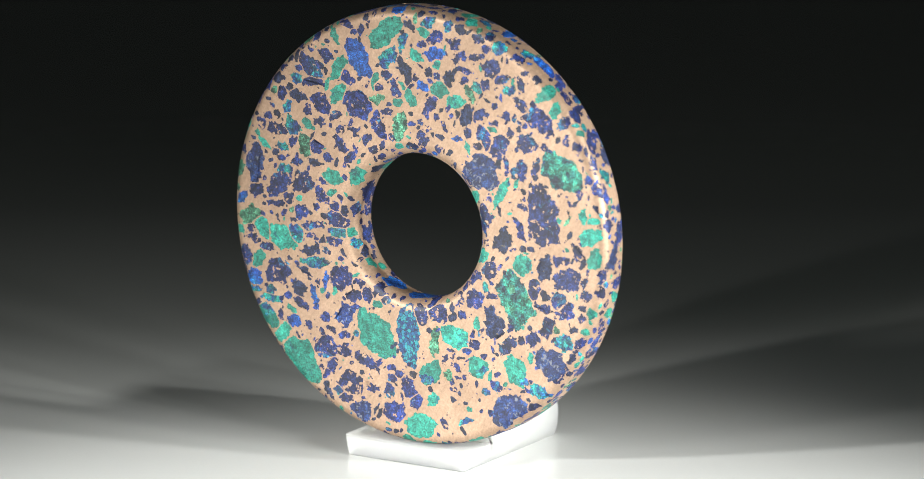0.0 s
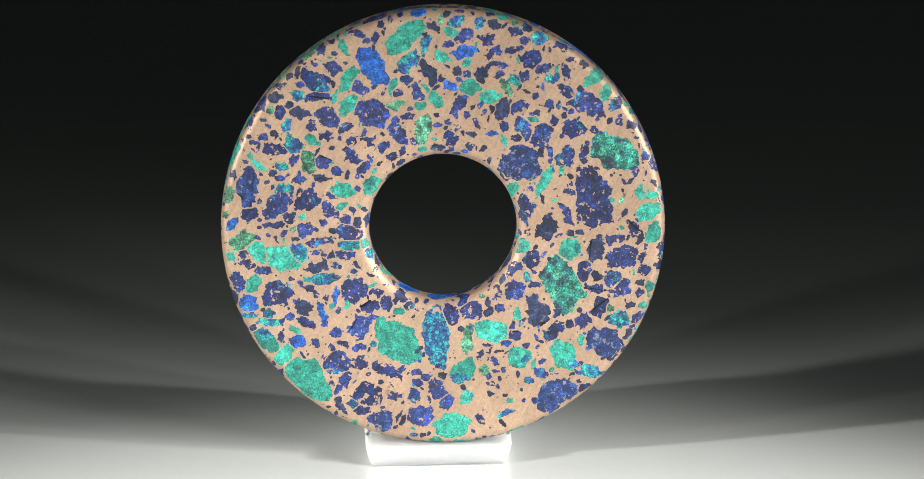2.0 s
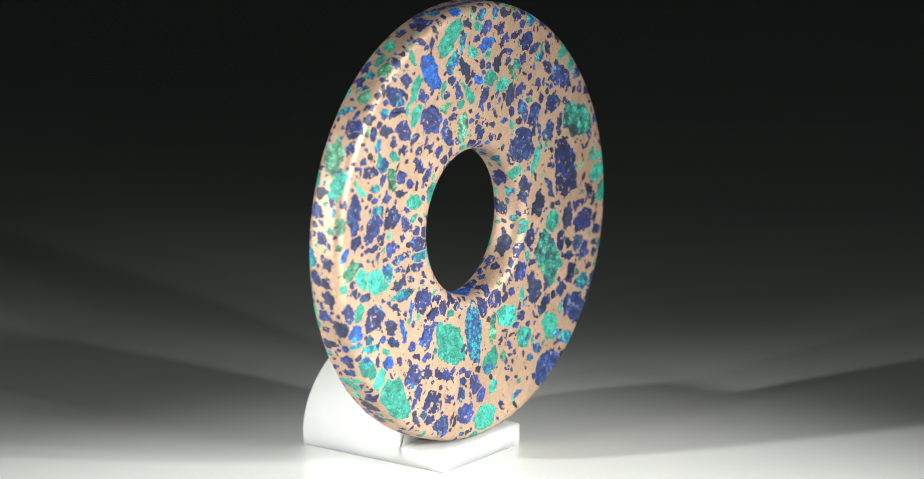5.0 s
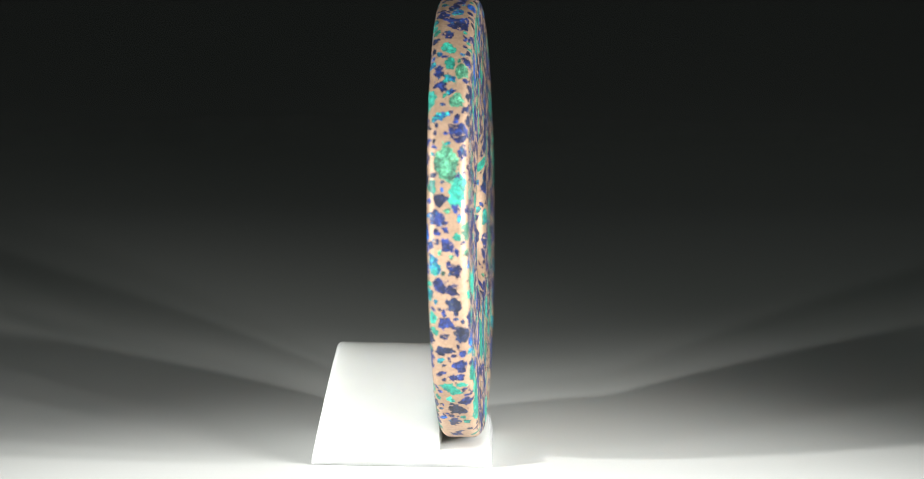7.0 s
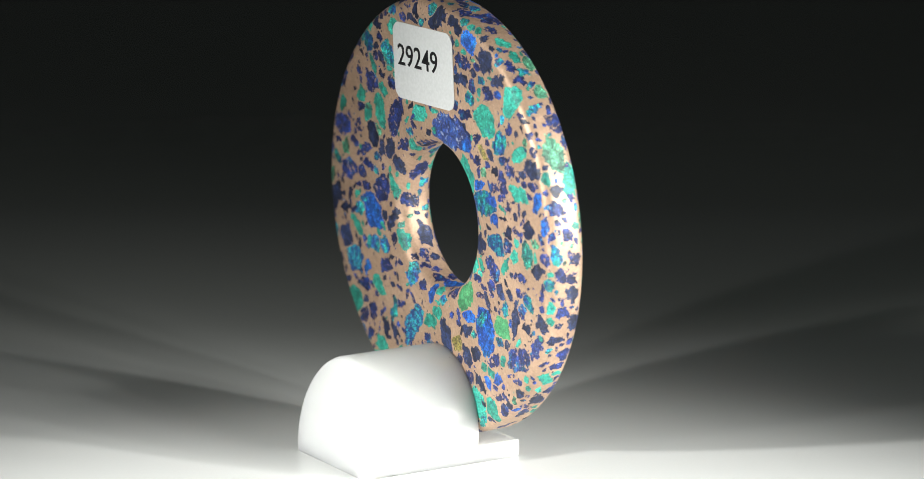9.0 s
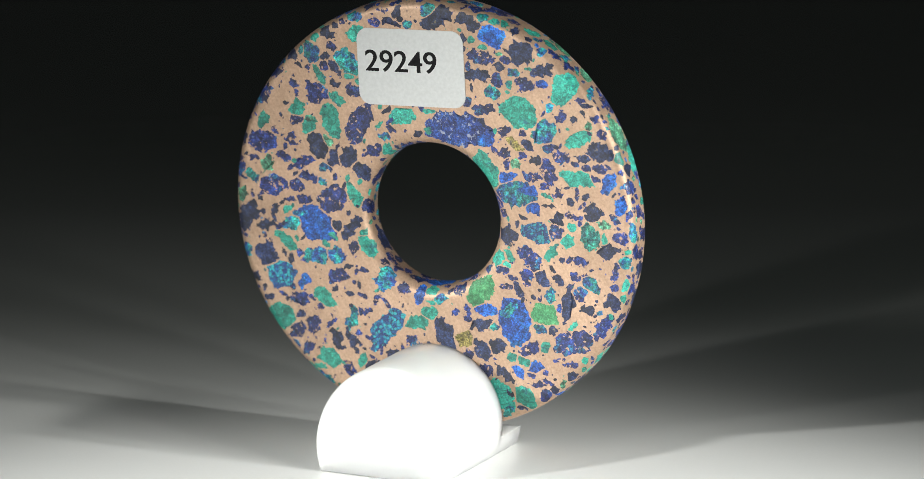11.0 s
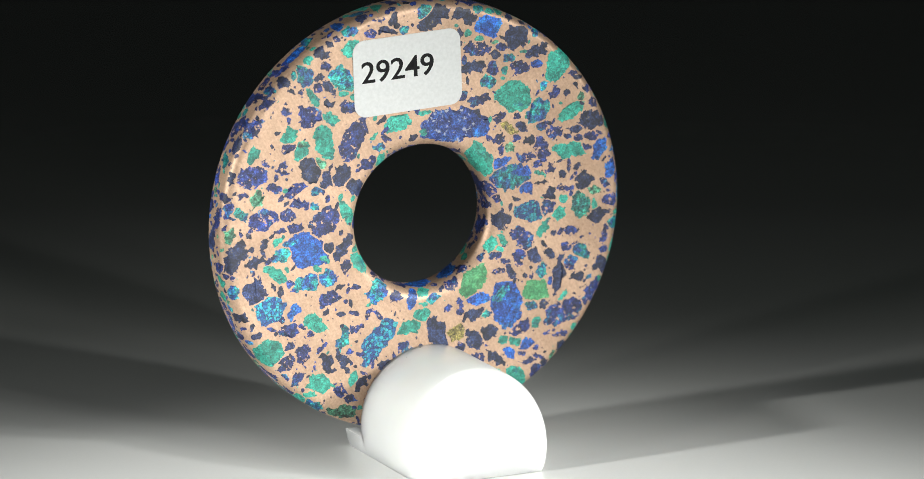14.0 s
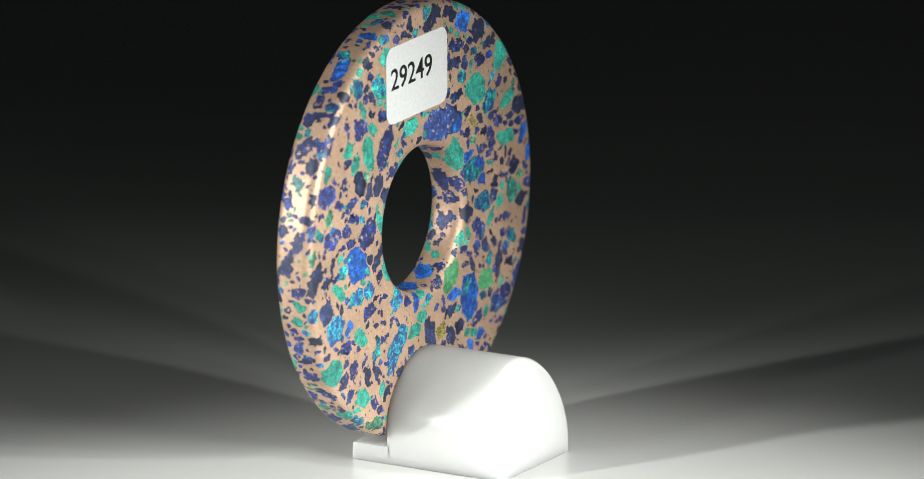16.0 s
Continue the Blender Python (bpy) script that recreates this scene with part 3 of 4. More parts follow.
front_chip(27.1, 19.8, 2.5, 2.0, 50, "azurite")
front_chip(19.4, 21.8, 3.3, 1.5, -30, "azurite")
front_chip(22.8, 19.9, 5.5, 3.5, -25, "azurite")
front_chip(14.4, 18.6, 1.8, 1.3, 0, "pitted")
front_chip(16.5, 19.7, 2.0, 1.8, 0, "pitted")
front_chip(14.6, 21.1, 1.3, 1.1, 0, "pitted")
front_chip(14.2, 17.4, 1.5, 1.1, 0, "malachite")
front_chip(12.6, 16.1, 4.0, 2.2, -60, "azurite")
front_chip(15.6, 14.8, 4.2, 3.1, 40, "azurite")
front_chip(17.4, 17.1, 1.6, 1.3, 80, "azurite")
front_chip(19.0, 18.0, 1.1, 0.9, 0, "dusky")
front_chip(20.4, 16.0, 3.5, 2.7, 0, "azurite")
front_chip(27.0, 12.2, 7.6, 5.6, -30, "mixed")
front_chip(19.3, 11.4, 3.5, 2.4, 40, "azurite")
front_chip(22.2, 12.4, 3.1, 1.1, 75, "azurite")
front_chip(29.6, 16.5, 1.8, 1.6, -45, "azurite")
front_chip(30.3, 14.5, 0.9, 0.5, 0, "dusky")
front_chip(31.9, 11.3, 1.6, 1.5, 0, "azurite")
front_chip(12.1, 10.3, 6.7, 5.5, 0, "speckled")
front_chip(16.0, 7.7, 5.6, 1.5, 62, "malachite")
front_chip(12.9, 2.7, 4.6, 2.5, 80, "azurite")
front_chip(16.5, 0.4, 4.2, 2.9, 60, "dusky")
front_chip(19.3, 2.3, 3.5, 1.6, -65, "azurite")
front_chip(20.0, -0.8, 1.3, 0.9, 0, "dusky")
front_chip(21.5, -0.8, 1.3, 0.9, 0, "dusky")
front_chip(19.9, 5.8, 2.0, 0.9, -20, "pitted")
front_chip(23.7, 4.8, 11.1, 5.1, -75, "azurite")
front_chip(26.4, 4.5, 1.3, 1.1, 0, "malachite")
front_chip(20.0, -3.5, 3.6, 3.3, 0, "malachite")
front_chip(24.2, -3.4, 4.7, 2.7, 70, "dusky")
front_chip(26.9, -1.8, 3.1, 1.8, 10, "pitted")
front_chip(28.3, -4.8, 5.6, 3.5, 20, "azurite")
front_chip(31.1, -4.8, 1.6, 1.5, 0, "azurite")
front_chip(30.2, -0.3, 3.8, 1.5, -45, "azurite")
front_chip(30.9, 5.6, 2.2, 1.6, 80, "malachite")
front_chip(28.3, 4.7, 2.2, 0.5, 50, "olive")
front_chip(32.9, 5.1, 2.2, 1.1, 0, "malachite")
front_chip(32.2, 2.5, 4.2, 2.4, 20, "malachite")
front_chip(33.2, -1.0, 3.3, 2.4, 50, "malachite")
front_chip(34.4, -3.4, 2.9, 1.3, 75, "azurite")
front_chip(33.9, -6.0, 2.2, 1.5, 80, "pitted")
front_chip(31.6, -6.9, 2.0, 1.6, 0, "azurite")
front_chip(31.2, -8.8, 1.3, 1.1, 0, "dusky")
front_chip(14.0, -5.1, 2.9, 2.7, 0, "azurite")
front_chip(12.4, -3.0, 2.9, 1.8, 60, "malachite")
front_chip(13.2, -7.9, 1.6, 1.5, 0, "teal")
front_chip(11.2, -10.1, 3.8, 3.1, 0, "azurite")
front_chip(14.7, -9.0, 2.5, 1.3, 0, "pitted")
front_chip(18.6, -8.9, 9.4, 5.8, -66, "mixed")
front_chip(22.2, -7.0, 3.4, 2.2, 60, "azurite")
front_chip(18.2, -7.5, 1.5, 1.1, 80, "olive")
front_chip(24.2, -7.7, 2.2, 1.5, 0, "dusky")
front_chip(26.7, -8.2, 2.5, 2.4, 0, "azurite")
front_chip(24.0, -9.8, 3.3, 1.5, -10, "azurite")
front_chip(28.4, -9.8, 3.1, 2.2, 60, "azurite")
front_chip(31.0, -10.5, 1.5, 1.3, 0, "azurite")
front_chip(32.8, -9.6, 2.0, 1.6, 80, "malachite")
front_chip(31.5, -12.6, 1.6, 1.1, 0, "malachite")
front_chip(14.7, -13.2, 5.3, 3.1, -70, "dusky")
front_chip(24.8, -12.9, 3.6, 2.5, 60, "azurite")
front_chip(26.2, -12.9, 1.6, 1.5, 0, "olive")
front_chip(29.5, -12.5, 1.5, 1.1, 0, "dusky")
front_chip(27.9, -14.9, 3.3, 2.7, 0, "teal")
front_chip(30.7, -14.8, 2.4, 1.5, 40, "azurite")
front_chip(25.6, -18.7, 5.8, 4.7, -20, "speckled")
front_chip(23.6, -23.3, 4.4, 2.0, -15, "teal")
front_chip(18.9, -20.6, 5.1, 3.8, -60, "malachite")
front_chip(20.5, -22.2, 2.0, 1.3, 0, "teal")
front_chip(17.7, -16.5, 3.8, 2.5, 30, "azurite")
front_chip(21.9, -15.2, 3.3, 2.2, 60, "pitted")
front_chip(20.0, -15.8, 1.8, 1.3, 0, "pitted")
front_chip(29.1, -17.4, 1.8, 1.1, 45, "dusky")
front_chip(15.6, -23.5, 2.5, 1.6, -30, "azurite")
front_chip(18.2, -26.9, 6.6, 4.6, 30, "speckled")
front_chip(22.4, -25.9, 2.2, 1.3, 30, "azurite")
front_chip(13.6, -24.7, 1.5, 1.3, 0, "teal")
front_chip(12.1, -20.8, 3.6, 3.3, 0, "malachite")
front_chip(12.7, -21.7, 2.2, 1.3, 40, "teal")
front_chip(11.7, -13.9, 2.2, 1.3, 80, "malachite")
front_chip(11.2, -17.3, 2.2, 1.5, 0, "pitted")
front_chip(13.1, -19.2, 1.3, 1.1, 0, "pitted")
front_chip(-30.6, 6.6, 6.0, 3.3, 85, "speckled")
front_chip(-33.1, 8.8, 1.3, 1.3, 0, "azurite")
front_chip(-33.8, 5.5, 2.5, 2.0, 80, "olive")
front_chip(-34.3, 2.4, 1.3, 1.3, 0, "olive")
front_chip(-30.4, 2.4, 2.7, 1.8, 0, "azurite")
front_chip(-33.3, 0.9, 2.5, 1.3, 45, "bright")
front_chip(-25.8, 4.3, 5.6, 3.6, 50, "azurite")
front_chip(-24.3, 1.9, 2.4, 1.8, 0, "azurite")
front_chip(-27.5, 2.6, 2.0, 1.3, 0, "azurite")
front_chip(-25.0, 6.6, 2.5, 1.5, 10, "teal")
front_chip(-21.3, 4.7, 4.4, 3.6, 30, "azurite")
front_chip(-22.7, 8.1, 2.2, 1.5, 0, "azurite")
front_chip(-19.4, 8.2, 2.7, 1.6, -20, "dusky")
front_chip(-16.7, 9.3, 2.2, 1.3, -30, "azurite")
front_chip(-25.5, 8.1, 1.5, 0.9, 0, "azurite")
front_chip(-27.6, 7.6, 0.9, 0.7, 0, "dusky")
front_chip(-17.6, 5.3, 2.0, 0.9, -30, "azurite")
front_chip(-15.9, 6.3, 3.8, 2.4, -10, "malachite")
front_chip(-11.3, 6.9, 3.3, 2.5, 60, "malachite")
front_chip(-16.2, 3.6, 2.5, 0.9, 20, "malachite")
front_chip(-17.8, 2.9, 3.3, 2.0, -40, "azurite")
front_chip(-14.2, 3.1, 1.5, 0.9, -60, "azurite")
front_chip(-15.3, 1.5, 2.0, 1.5, -45, "azurite")
front_chip(-13.6, 0.8, 1.8, 1.3, 80, "dusky")
front_chip(-11.6, 1.3, 2.2, 1.8, 80, "azurite")
front_chip(-12.6, 9.8, 3.1, 1.5, 45, "azurite")
front_chip(-21.8, -0.2, 2.7, 2.0, -10, "azurite")
front_chip(-22.2, 2.0, 1.3, 0.9, 0, "malachite")
front_chip(-26.7, 0.7, 3.6, 1.3, 10, "pitted")
front_chip(-23.6, -0.0, 1.1, 0.9, 0, "olive")
front_chip(-19.0, -1.9, 4.2, 1.5, 10, "azurite")
front_chip(-14.8, -0.7, 4.4, 2.7, -20, "azurite")
front_chip(-14.4, -2.6, 3.8, 2.0, 10, "teal")
front_chip(-12.5, -2.3, 2.0, 1.6, 0, "malachite")
front_chip(-29.2, -3.5, 4.4, 2.5, -40, "malachite")
front_chip(-25.5, -4.5, 6.2, 3.6, -20, "malachite")
front_chip(-22.9, -4.0, 3.3, 2.9, 0, "teal")
front_chip(-31.7, -1.8, 4.4, 2.9, 20, "olive")
front_chip(-31.4, -4.0, 1.6, 1.3, 0, "azurite")
front_chip(-30.8, -5.7, 2.4, 1.5, -20, "azurite")
front_chip(-33.6, -4.5, 1.8, 1.3, -40, "malachite")
front_chip(-28.3, -6.7, 2.7, 1.5, -10, "azurite")
front_chip(-20.0, -6.1, 4.0, 2.0, 15, "dusky")
front_chip(-17.6, -4.3, 1.3, 1.3, 0, "dusky")
front_chip(-15.4, -4.2, 3.5, 1.6, -5, "azurite")
front_chip(-16.9, -5.9, 1.8, 1.1, -30, "azurite")
front_chip(-19.0, -8.1, 4.7, 2.0, 10, "teal")
front_chip(-32.5, -8.5, 3.3, 2.2, -60, "azurite")
front_chip(-29.9, -8.8, 3.3, 2.0, 60, "malachite")
front_chip(-26.0, -10.4, 4.9, 4.2, 30, "azurite")
front_chip(-20.9, -9.7, 2.5, 1.6, 0, "dusky")
front_chip(-17.0, -10.7, 2.5, 1.3, 80, "bright")
front_chip(-14.1, -9.9, 4.2, 3.8, 60, "azurite")
front_chip(-30.7, -11.8, 3.3, 2.7, 0, "bright")
front_chip(-21.9, -12.6, 2.9, 2.5, 0, "dusky")
front_chip(-30.7, -14.0, 2.5, 1.3, 0, "teal")
front_chip(-27.5, -13.7, 2.2, 1.5, 0, "teal")
front_chip(-27.7, -15.0, 4.0, 1.3, -10, "teal")
front_chip(-19.1, -13.7, 4.4, 1.3, -70, "bright")
front_chip(-24.2, -14.2, 1.5, 1.3, 0, "azurite")
front_chip(-21.8, -15.2, 3.3, 1.6, -30, "azurite")
front_chip(-23.3, -16.4, 2.4, 0.9, -30, "malachite")
front_chip(-30.1, -16.0, 1.5, 0.9, 0, "dusky")
front_chip(-25.6, -17.4, 2.2, 1.1, 70, "azurite")
front_chip(-27.9, -18.0, 5.1, 2.7, -45, "malachite")
front_chip(-28.2, -16.9, 2.7, 1.6, -30, "teal")
front_chip(-23.0, -18.0, 2.4, 2.2, 0, "bright")
front_chip(-17.0, -16.6, 1.8, 1.5, 0, "azurite")
front_chip(-20.0, -18.8, 2.2, 1.1, -60, "pitted")
front_chip(-13.5, -15.9, 4.4, 3.3, 50, "speckled")
front_chip(-11.4, -12.5, 2.4, 2.2, 0, "pitted")
front_chip(-16.0, -18.5, 2.2, 0.9, -20, "azurite")
front_chip(-13.3, -19.1, 2.4, 1.3, 10, "azurite")
front_chip(-25.2, -20.4, 3.5, 2.4, 50, "malachite")
front_chip(-21.3, -24.3, 8.4, 5.4, -38, "malachite")
front_chip(-16.8, -21.7, 4.7, 3.5, 10, "azurite")
front_chip(-15.6, -24.3, 2.4, 1.8, 70, "azurite")
front_chip(-12.7, -21.4, 2.4, 2.0, 0, "pitted")
front_chip(-16.5, -28.6, 2.5, 1.3, -65, "dusky")
front_chip(-14.5, -28.4, 1.8, 1.5, 0, "teal")
front_chip(-12.9, -29.5, 2.4, 1.6, 0, "azurite")
front_chip(-12.1, -26.7, 4.7, 3.5, 0, "pitted")
front_chip(-9.1, -12.1, 2.7, 1.5, -70, "azurite")
front_chip(-10.2, -10.4, 1.5, 1.3, 0, "azurite")
front_chip(-6.7, -10.9, 2.9, 2.0, 80, "azurite")
front_chip(-5.4, -12.5, 1.6, 1.1, 0, "azurite")
front_chip(-7.2, -13.3, 1.8, 1.3, 0, "malachite")
front_chip(-9.8, -15.1, 2.0, 1.3, 45, "malachite")
front_chip(-7.6, -18.3, 8.2, 5.6, -45, "malachite")
front_chip(-10.8, -18.5, 1.6, 1.1, 0, "teal")
front_chip(-1.0, -17.4, 10.2, 4.0, -84, "mosaic")
front_chip(1.1, -14.0, 3.8, 2.2, -70, "azurite")
front_chip(4.7, -13.5, 3.5, 2.9, -20, "azurite")
front_chip(7.0, -13.5, 2.2, 1.1, 20, "dusky")
front_chip(8.9, -13.0, 1.6, 1.3, 0, "azurite")
front_chip(3.8, -18.0, 4.6, 2.0, 80, "olive")
front_chip(7.7, -16.6, 5.5, 3.5, -20, "malachite")
front_chip(9.8, -18.6, 2.0, 1.1, -20, "bright")
front_chip(6.3, -20.4, 3.3, 1.8, 50, "pitted")
front_chip(3.0, -23.2, 4.9, 3.3, 60, "malachite")
front_chip(2.4, -24.2, 2.5, 1.5, -20, "teal")
front_chip(6.5, -22.8, 1.6, 1.5, 0, "olive")
front_chip(-8.9, -22.9, 4.9, 2.0, -28, "azurite")
front_chip(-8.1, -27.1, 2.9, 1.5, -20, "pitted")
front_chip(-4.2, -25.0, 1.8, 1.5, 0, "azurite")
front_chip(-4.7, -27.0, 2.2, 1.8, 80, "azurite")
front_chip(-0.9, -26.1, 4.0, 2.4, -50, "azurite")
front_chip(0.6, -28.1, 2.7, 2.2, -60, "azurite")
front_chip(-2.8, -24.1, 1.6, 1.3, 0, "azurite")
front_chip(-3.5, -30.3, 4.4, 3.1, 20, "azurite")
front_chip(-9.8, -31.1, 4.2, 3.1, -30, "speckled")
front_chip(3.7, -27.6, 2.4, 2.0, 50, "malachite")
front_chip(-0.2, -23.8, 1.3, 0.9, 0, "dusky")
front_chip(-6.5, -31.0, 1.8, 0.7, 60, "dusky")
front_chip(1.2, -32.0, 6.2, 3.6, 4, "malachite")
front_chip(5.9, -30.9, 2.0, 1.1, -50, "azurite")
front_chip(-4.7, -33.5, 1.3, 0.7, 0, "azurite")
front_chip(9.8, -30.0, 2.9, 0.9, 25, "teal")
front_chip(10.5, -28.0, 1.1, 0.7, 0, "malachite")

back_chip(13.1, 31.4, 2.9, 1.6, 180, "teal")
back_chip(12.6, 28.5, 3.3, 2.7, 110, "malachite")
back_chip(18.0, 28.3, 2.5, 1.8, 195, "dusky")
back_chip(20.2, 27.5, 1.5, 1.3, 180, "malachite")
back_chip(16.6, 29.7, 1.3, 0.9, 180, "dusky")
back_chip(24.3, 24.2, 2.2, 1.8, 180, "dusky")
back_chip(22.6, 25.1, 1.3, 1.1, 100, "teal")
back_chip(20.7, 24.9, 3.6, 2.7, 230, "teal")
back_chip(17.1, 26.1, 2.2, 1.3, 200, "azurite")
back_chip(14.3, 23.9, 5.1, 3.6, 215, "teal")
back_chip(18.5, 24.5, 2.0, 1.5, 180, "dusky")
back_chip(16.7, 22.8, 3.3, 1.5, 235, "dusky")
back_chip(18.6, 22.8, 2.0, 1.3, 100, "azurite")
back_chip(19.4, 21.3, 3.3, 1.3, 235, "malachite")
back_chip(14.1, 21.5, 1.8, 1.1, 180, "malachite")
back_chip(23.7, 19.4, 2.9, 1.5, 260, "pitted")
back_chip(20.0, 18.2, 4.2, 3.5, 185, "azurite")
back_chip(16.5, 20.0, 2.0, 1.3, 180, "dusky")
back_chip(13.7, 19.3, 2.5, 2.2, 180, "azurite")
back_chip(27.3, 21.0, 2.5, 1.5, 150, "azurite")
back_chip(16.3, 17.7, 3.3, 1.5, 210, "malachite")
back_chip(17.4, 14.0, 5.8, 3.1, 245, "malachite")
back_chip(23.3, 15.5, 3.1, 2.5, 130, "malachite")
back_chip(23.6, 13.7, 2.5, 1.6, 180, "azurite")
back_chip(21.3, 12.9, 3.3, 2.5, 130, "malachite")
back_chip(21.2, 14.0, 1.3, 0.9, 180, "olive")
back_chip(12.3, 14.0, 7.1, 3.8, 120, "azurite")
back_chip(29.8, 17.0, 4.2, 2.4, 130, "azurite")
back_chip(29.7, 13.1, 2.9, 1.8, 110, "malachite")
back_chip(27.5, 11.4, 1.8, 1.1, 220, "azurite")
back_chip(29.7, 9.5, 5.5, 3.5, 180, "azurite")
back_chip(24.0, 10.2, 2.5, 1.8, 180, "pitted")
back_chip(19.9, 9.9, 4.9, 3.3, 240, "dusky")
back_chip(18.1, 10.6, 2.4, 1.3, 220, "olive")
back_chip(18.5, 6.1, 2.7, 1.3, 180, "teal")
back_chip(17.2, 7.7, 2.9, 2.4, 100, "dusky")
back_chip(9.6, 30.8, 2.0, 1.3, 180, "azurite")
back_chip(6.4, 30.8, 3.1, 1.5, 180, "dusky")
back_chip(5.2, 32.4, 3.3, 1.8, 100, "dusky")
back_chip(7.8, 33.0, 1.5, 1.3, 180, "pitted")
back_chip(3.6, 30.8, 1.8, 1.3, 180, "teal")
back_chip(0.3, 33.4, 2.7, 2.2, 150, "teal")
back_chip(-1.5, 32.3, 6.0, 2.7, 150, "dusky")
back_chip(-6.9, 32.1, 4.2, 2.0, 200, "dusky")
back_chip(-9.4, 33.2, 1.8, 1.5, 180, "teal")
back_chip(-11.9, 32.6, 2.5, 1.3, 180, "malachite")
back_chip(-11.1, 30.2, 4.4, 3.5, 200, "bright")
back_chip(-6.0, 29.5, 1.5, 1.3, 180, "dusky")
back_chip(-7.4, 29.4, 1.3, 1.1, 180, "malachite")
back_chip(-9.4, 28.3, 1.5, 0.9, 180, "malachite")
back_chip(-9.0, 26.8, 5.3, 2.2, 185, "azurite")
back_chip(-12.2, 25.5, 1.6, 1.5, 180, "dusky")
back_chip(-8.5, 23.7, 4.2, 1.8, 175, "dusky")
back_chip(-11.9, 23.2, 2.4, 2.0, 100, "azurite")
back_chip(-11.1, 21.1, 3.1, 2.4, 220, "teal")
back_chip(-6.6, 19.5, 1.6, 1.5, 180, "azurite")
back_chip(-9.7, 18.3, 3.6, 1.8, 170, "azurite")
back_chip(4.8, 15.8, 4.6, 2.9, 170, "malachite")
back_chip(0.2, 17.1, 2.9, 0.9, 180, "malachite")
back_chip(6.9, 13.6, 2.0, 0.9, 210, "azurite")
back_chip(7.9, 12.3, 2.0, 1.3, 180, "teal")
back_chip(2.1, 13.4, 1.3, 1.1, 180, "dusky")
back_chip(-4.8, 14.8, 12.2, 5.2, 183, "speckled")
back_chip(-9.9, 13.3, 2.9, 2.0, 180, "bright")
back_chip(9.9, 9.9, 3.8, 1.8, 155, "azurite")
back_chip(-12.7, 32.6, 2.5, 1.3, 190, "malachite")
back_chip(-15.0, 31.5, 1.6, 1.5, 180, "dusky")
back_chip(-16.1, 27.9, 4.2, 3.8, 120, "dusky")
back_chip(-19.5, 28.5, 1.5, 1.3, 180, "teal")
back_chip(-19.9, 25.5, 4.2, 2.0, 170, "dusky")
back_chip(-13.4, 26.6, 1.8, 1.5, 180, "azurite")
back_chip(-12.2, 27.5, 1.3, 0.7, 180, "olive")
back_chip(-14.8, 24.7, 2.0, 1.5, 180, "teal")
back_chip(-16.6, 23.0, 3.5, 2.4, 180, "azurite")
back_chip(-19.7, 23.2, 2.0, 1.3, 180, "bright")
back_chip(-14.0, 22.8, 1.6, 1.1, 120, "malachite")
back_chip(-23.1, 22.9, 5.5, 3.6, 110, "malachite")
back_chip(-24.8, 24.3, 3.5, 1.3, 225, "malachite")
back_chip(-26.2, 21.2, 1.6, 0.9, 180, "pitted")
back_chip(-15.5, 18.4, 6.2, 5.1, 200, "malachite")
back_chip(-20.9, 19.5, 1.6, 1.6, 180, "teal")
back_chip(-22.8, 18.3, 2.5, 1.5, 110, "azurite")
back_chip(-25.1, 18.1, 1.4, 1.1, 180, "dusky")
back_chip(-26.7, 19.3, 1.6, 0.7, 240, "dusky")
back_chip(-27.6, 17.2, 1.5, 1.3, 180, "olive")
back_chip(-28.8, 18.4, 1.8, 1.1, 180, "azurite")
back_chip(-20.0, 15.4, 4.9, 3.1, 130, "teal")
back_chip(-25.8, 15.0, 5.1, 2.4, 155, "malachite")
back_chip(-29.9, 16.0, 1.8, 1.5, 100, "azurite")
back_chip(-29.8, 13.3, 4.6, 3.1, 180, "dusky")
back_chip(-26.7, 11.8, 2.5, 1.3, 170, "dusky")
back_chip(-13.0, 15.1, 2.4, 1.6, 140, "azurite")
back_chip(-14.9, 13.1, 4.0, 1.3, 210, "ochre")
back_chip(-16.2, 15.1, 1.3, 1.1, 180, "azurite")
back_chip(-17.2, 13.2, 2.2, 1.3, 220, "dusky")
back_chip(-20.6, 13.0, 2.0, 1.6, 180, "azurite")
back_chip(-23.0, 11.8, 2.5, 2.4, 180, "azurite")
back_chip(-13.0, 11.5, 2.2, 1.5, 180, "azurite")
back_chip(-16.1, 11.5, 1.6, 1.5, 180, "azurite")
back_chip(-18.8, 10.8, 2.5, 1.6, 200, "dusky")
back_chip(-20.6, 9.5, 4.4, 2.5, 250, "azurite")
back_chip(-29.5, 10.5, 2.5, 1.3, 180, "azurite")
back_chip(-27.2, 10.5, 1.6, 1.1, 180, "azurite")
back_chip(-25.3, 11.0, 1.3, 0.9, 180, "azurite")
back_chip(-13.6, 9.8, 2.2, 0.9, 100, "azurite")
back_chip(-15.0, 10.1, 1.8, 1.6, 180, "olive")
back_chip(31.4, 6.8, 1.8, 1.5, 180, "pitted")
back_chip(33.2, 9.4, 2.2, 1.5, 110, "dusky")
back_chip(33.9, 4.6, 2.4, 1.3, 100, "azurite")
back_chip(29.0, 5.9, 2.7, 2.5, 120, "olive")
back_chip(26.0, 7.3, 2.5, 1.5, 200, "azurite")
back_chip(22.4, 6.7, 4.2, 1.6, 150, "azurite")
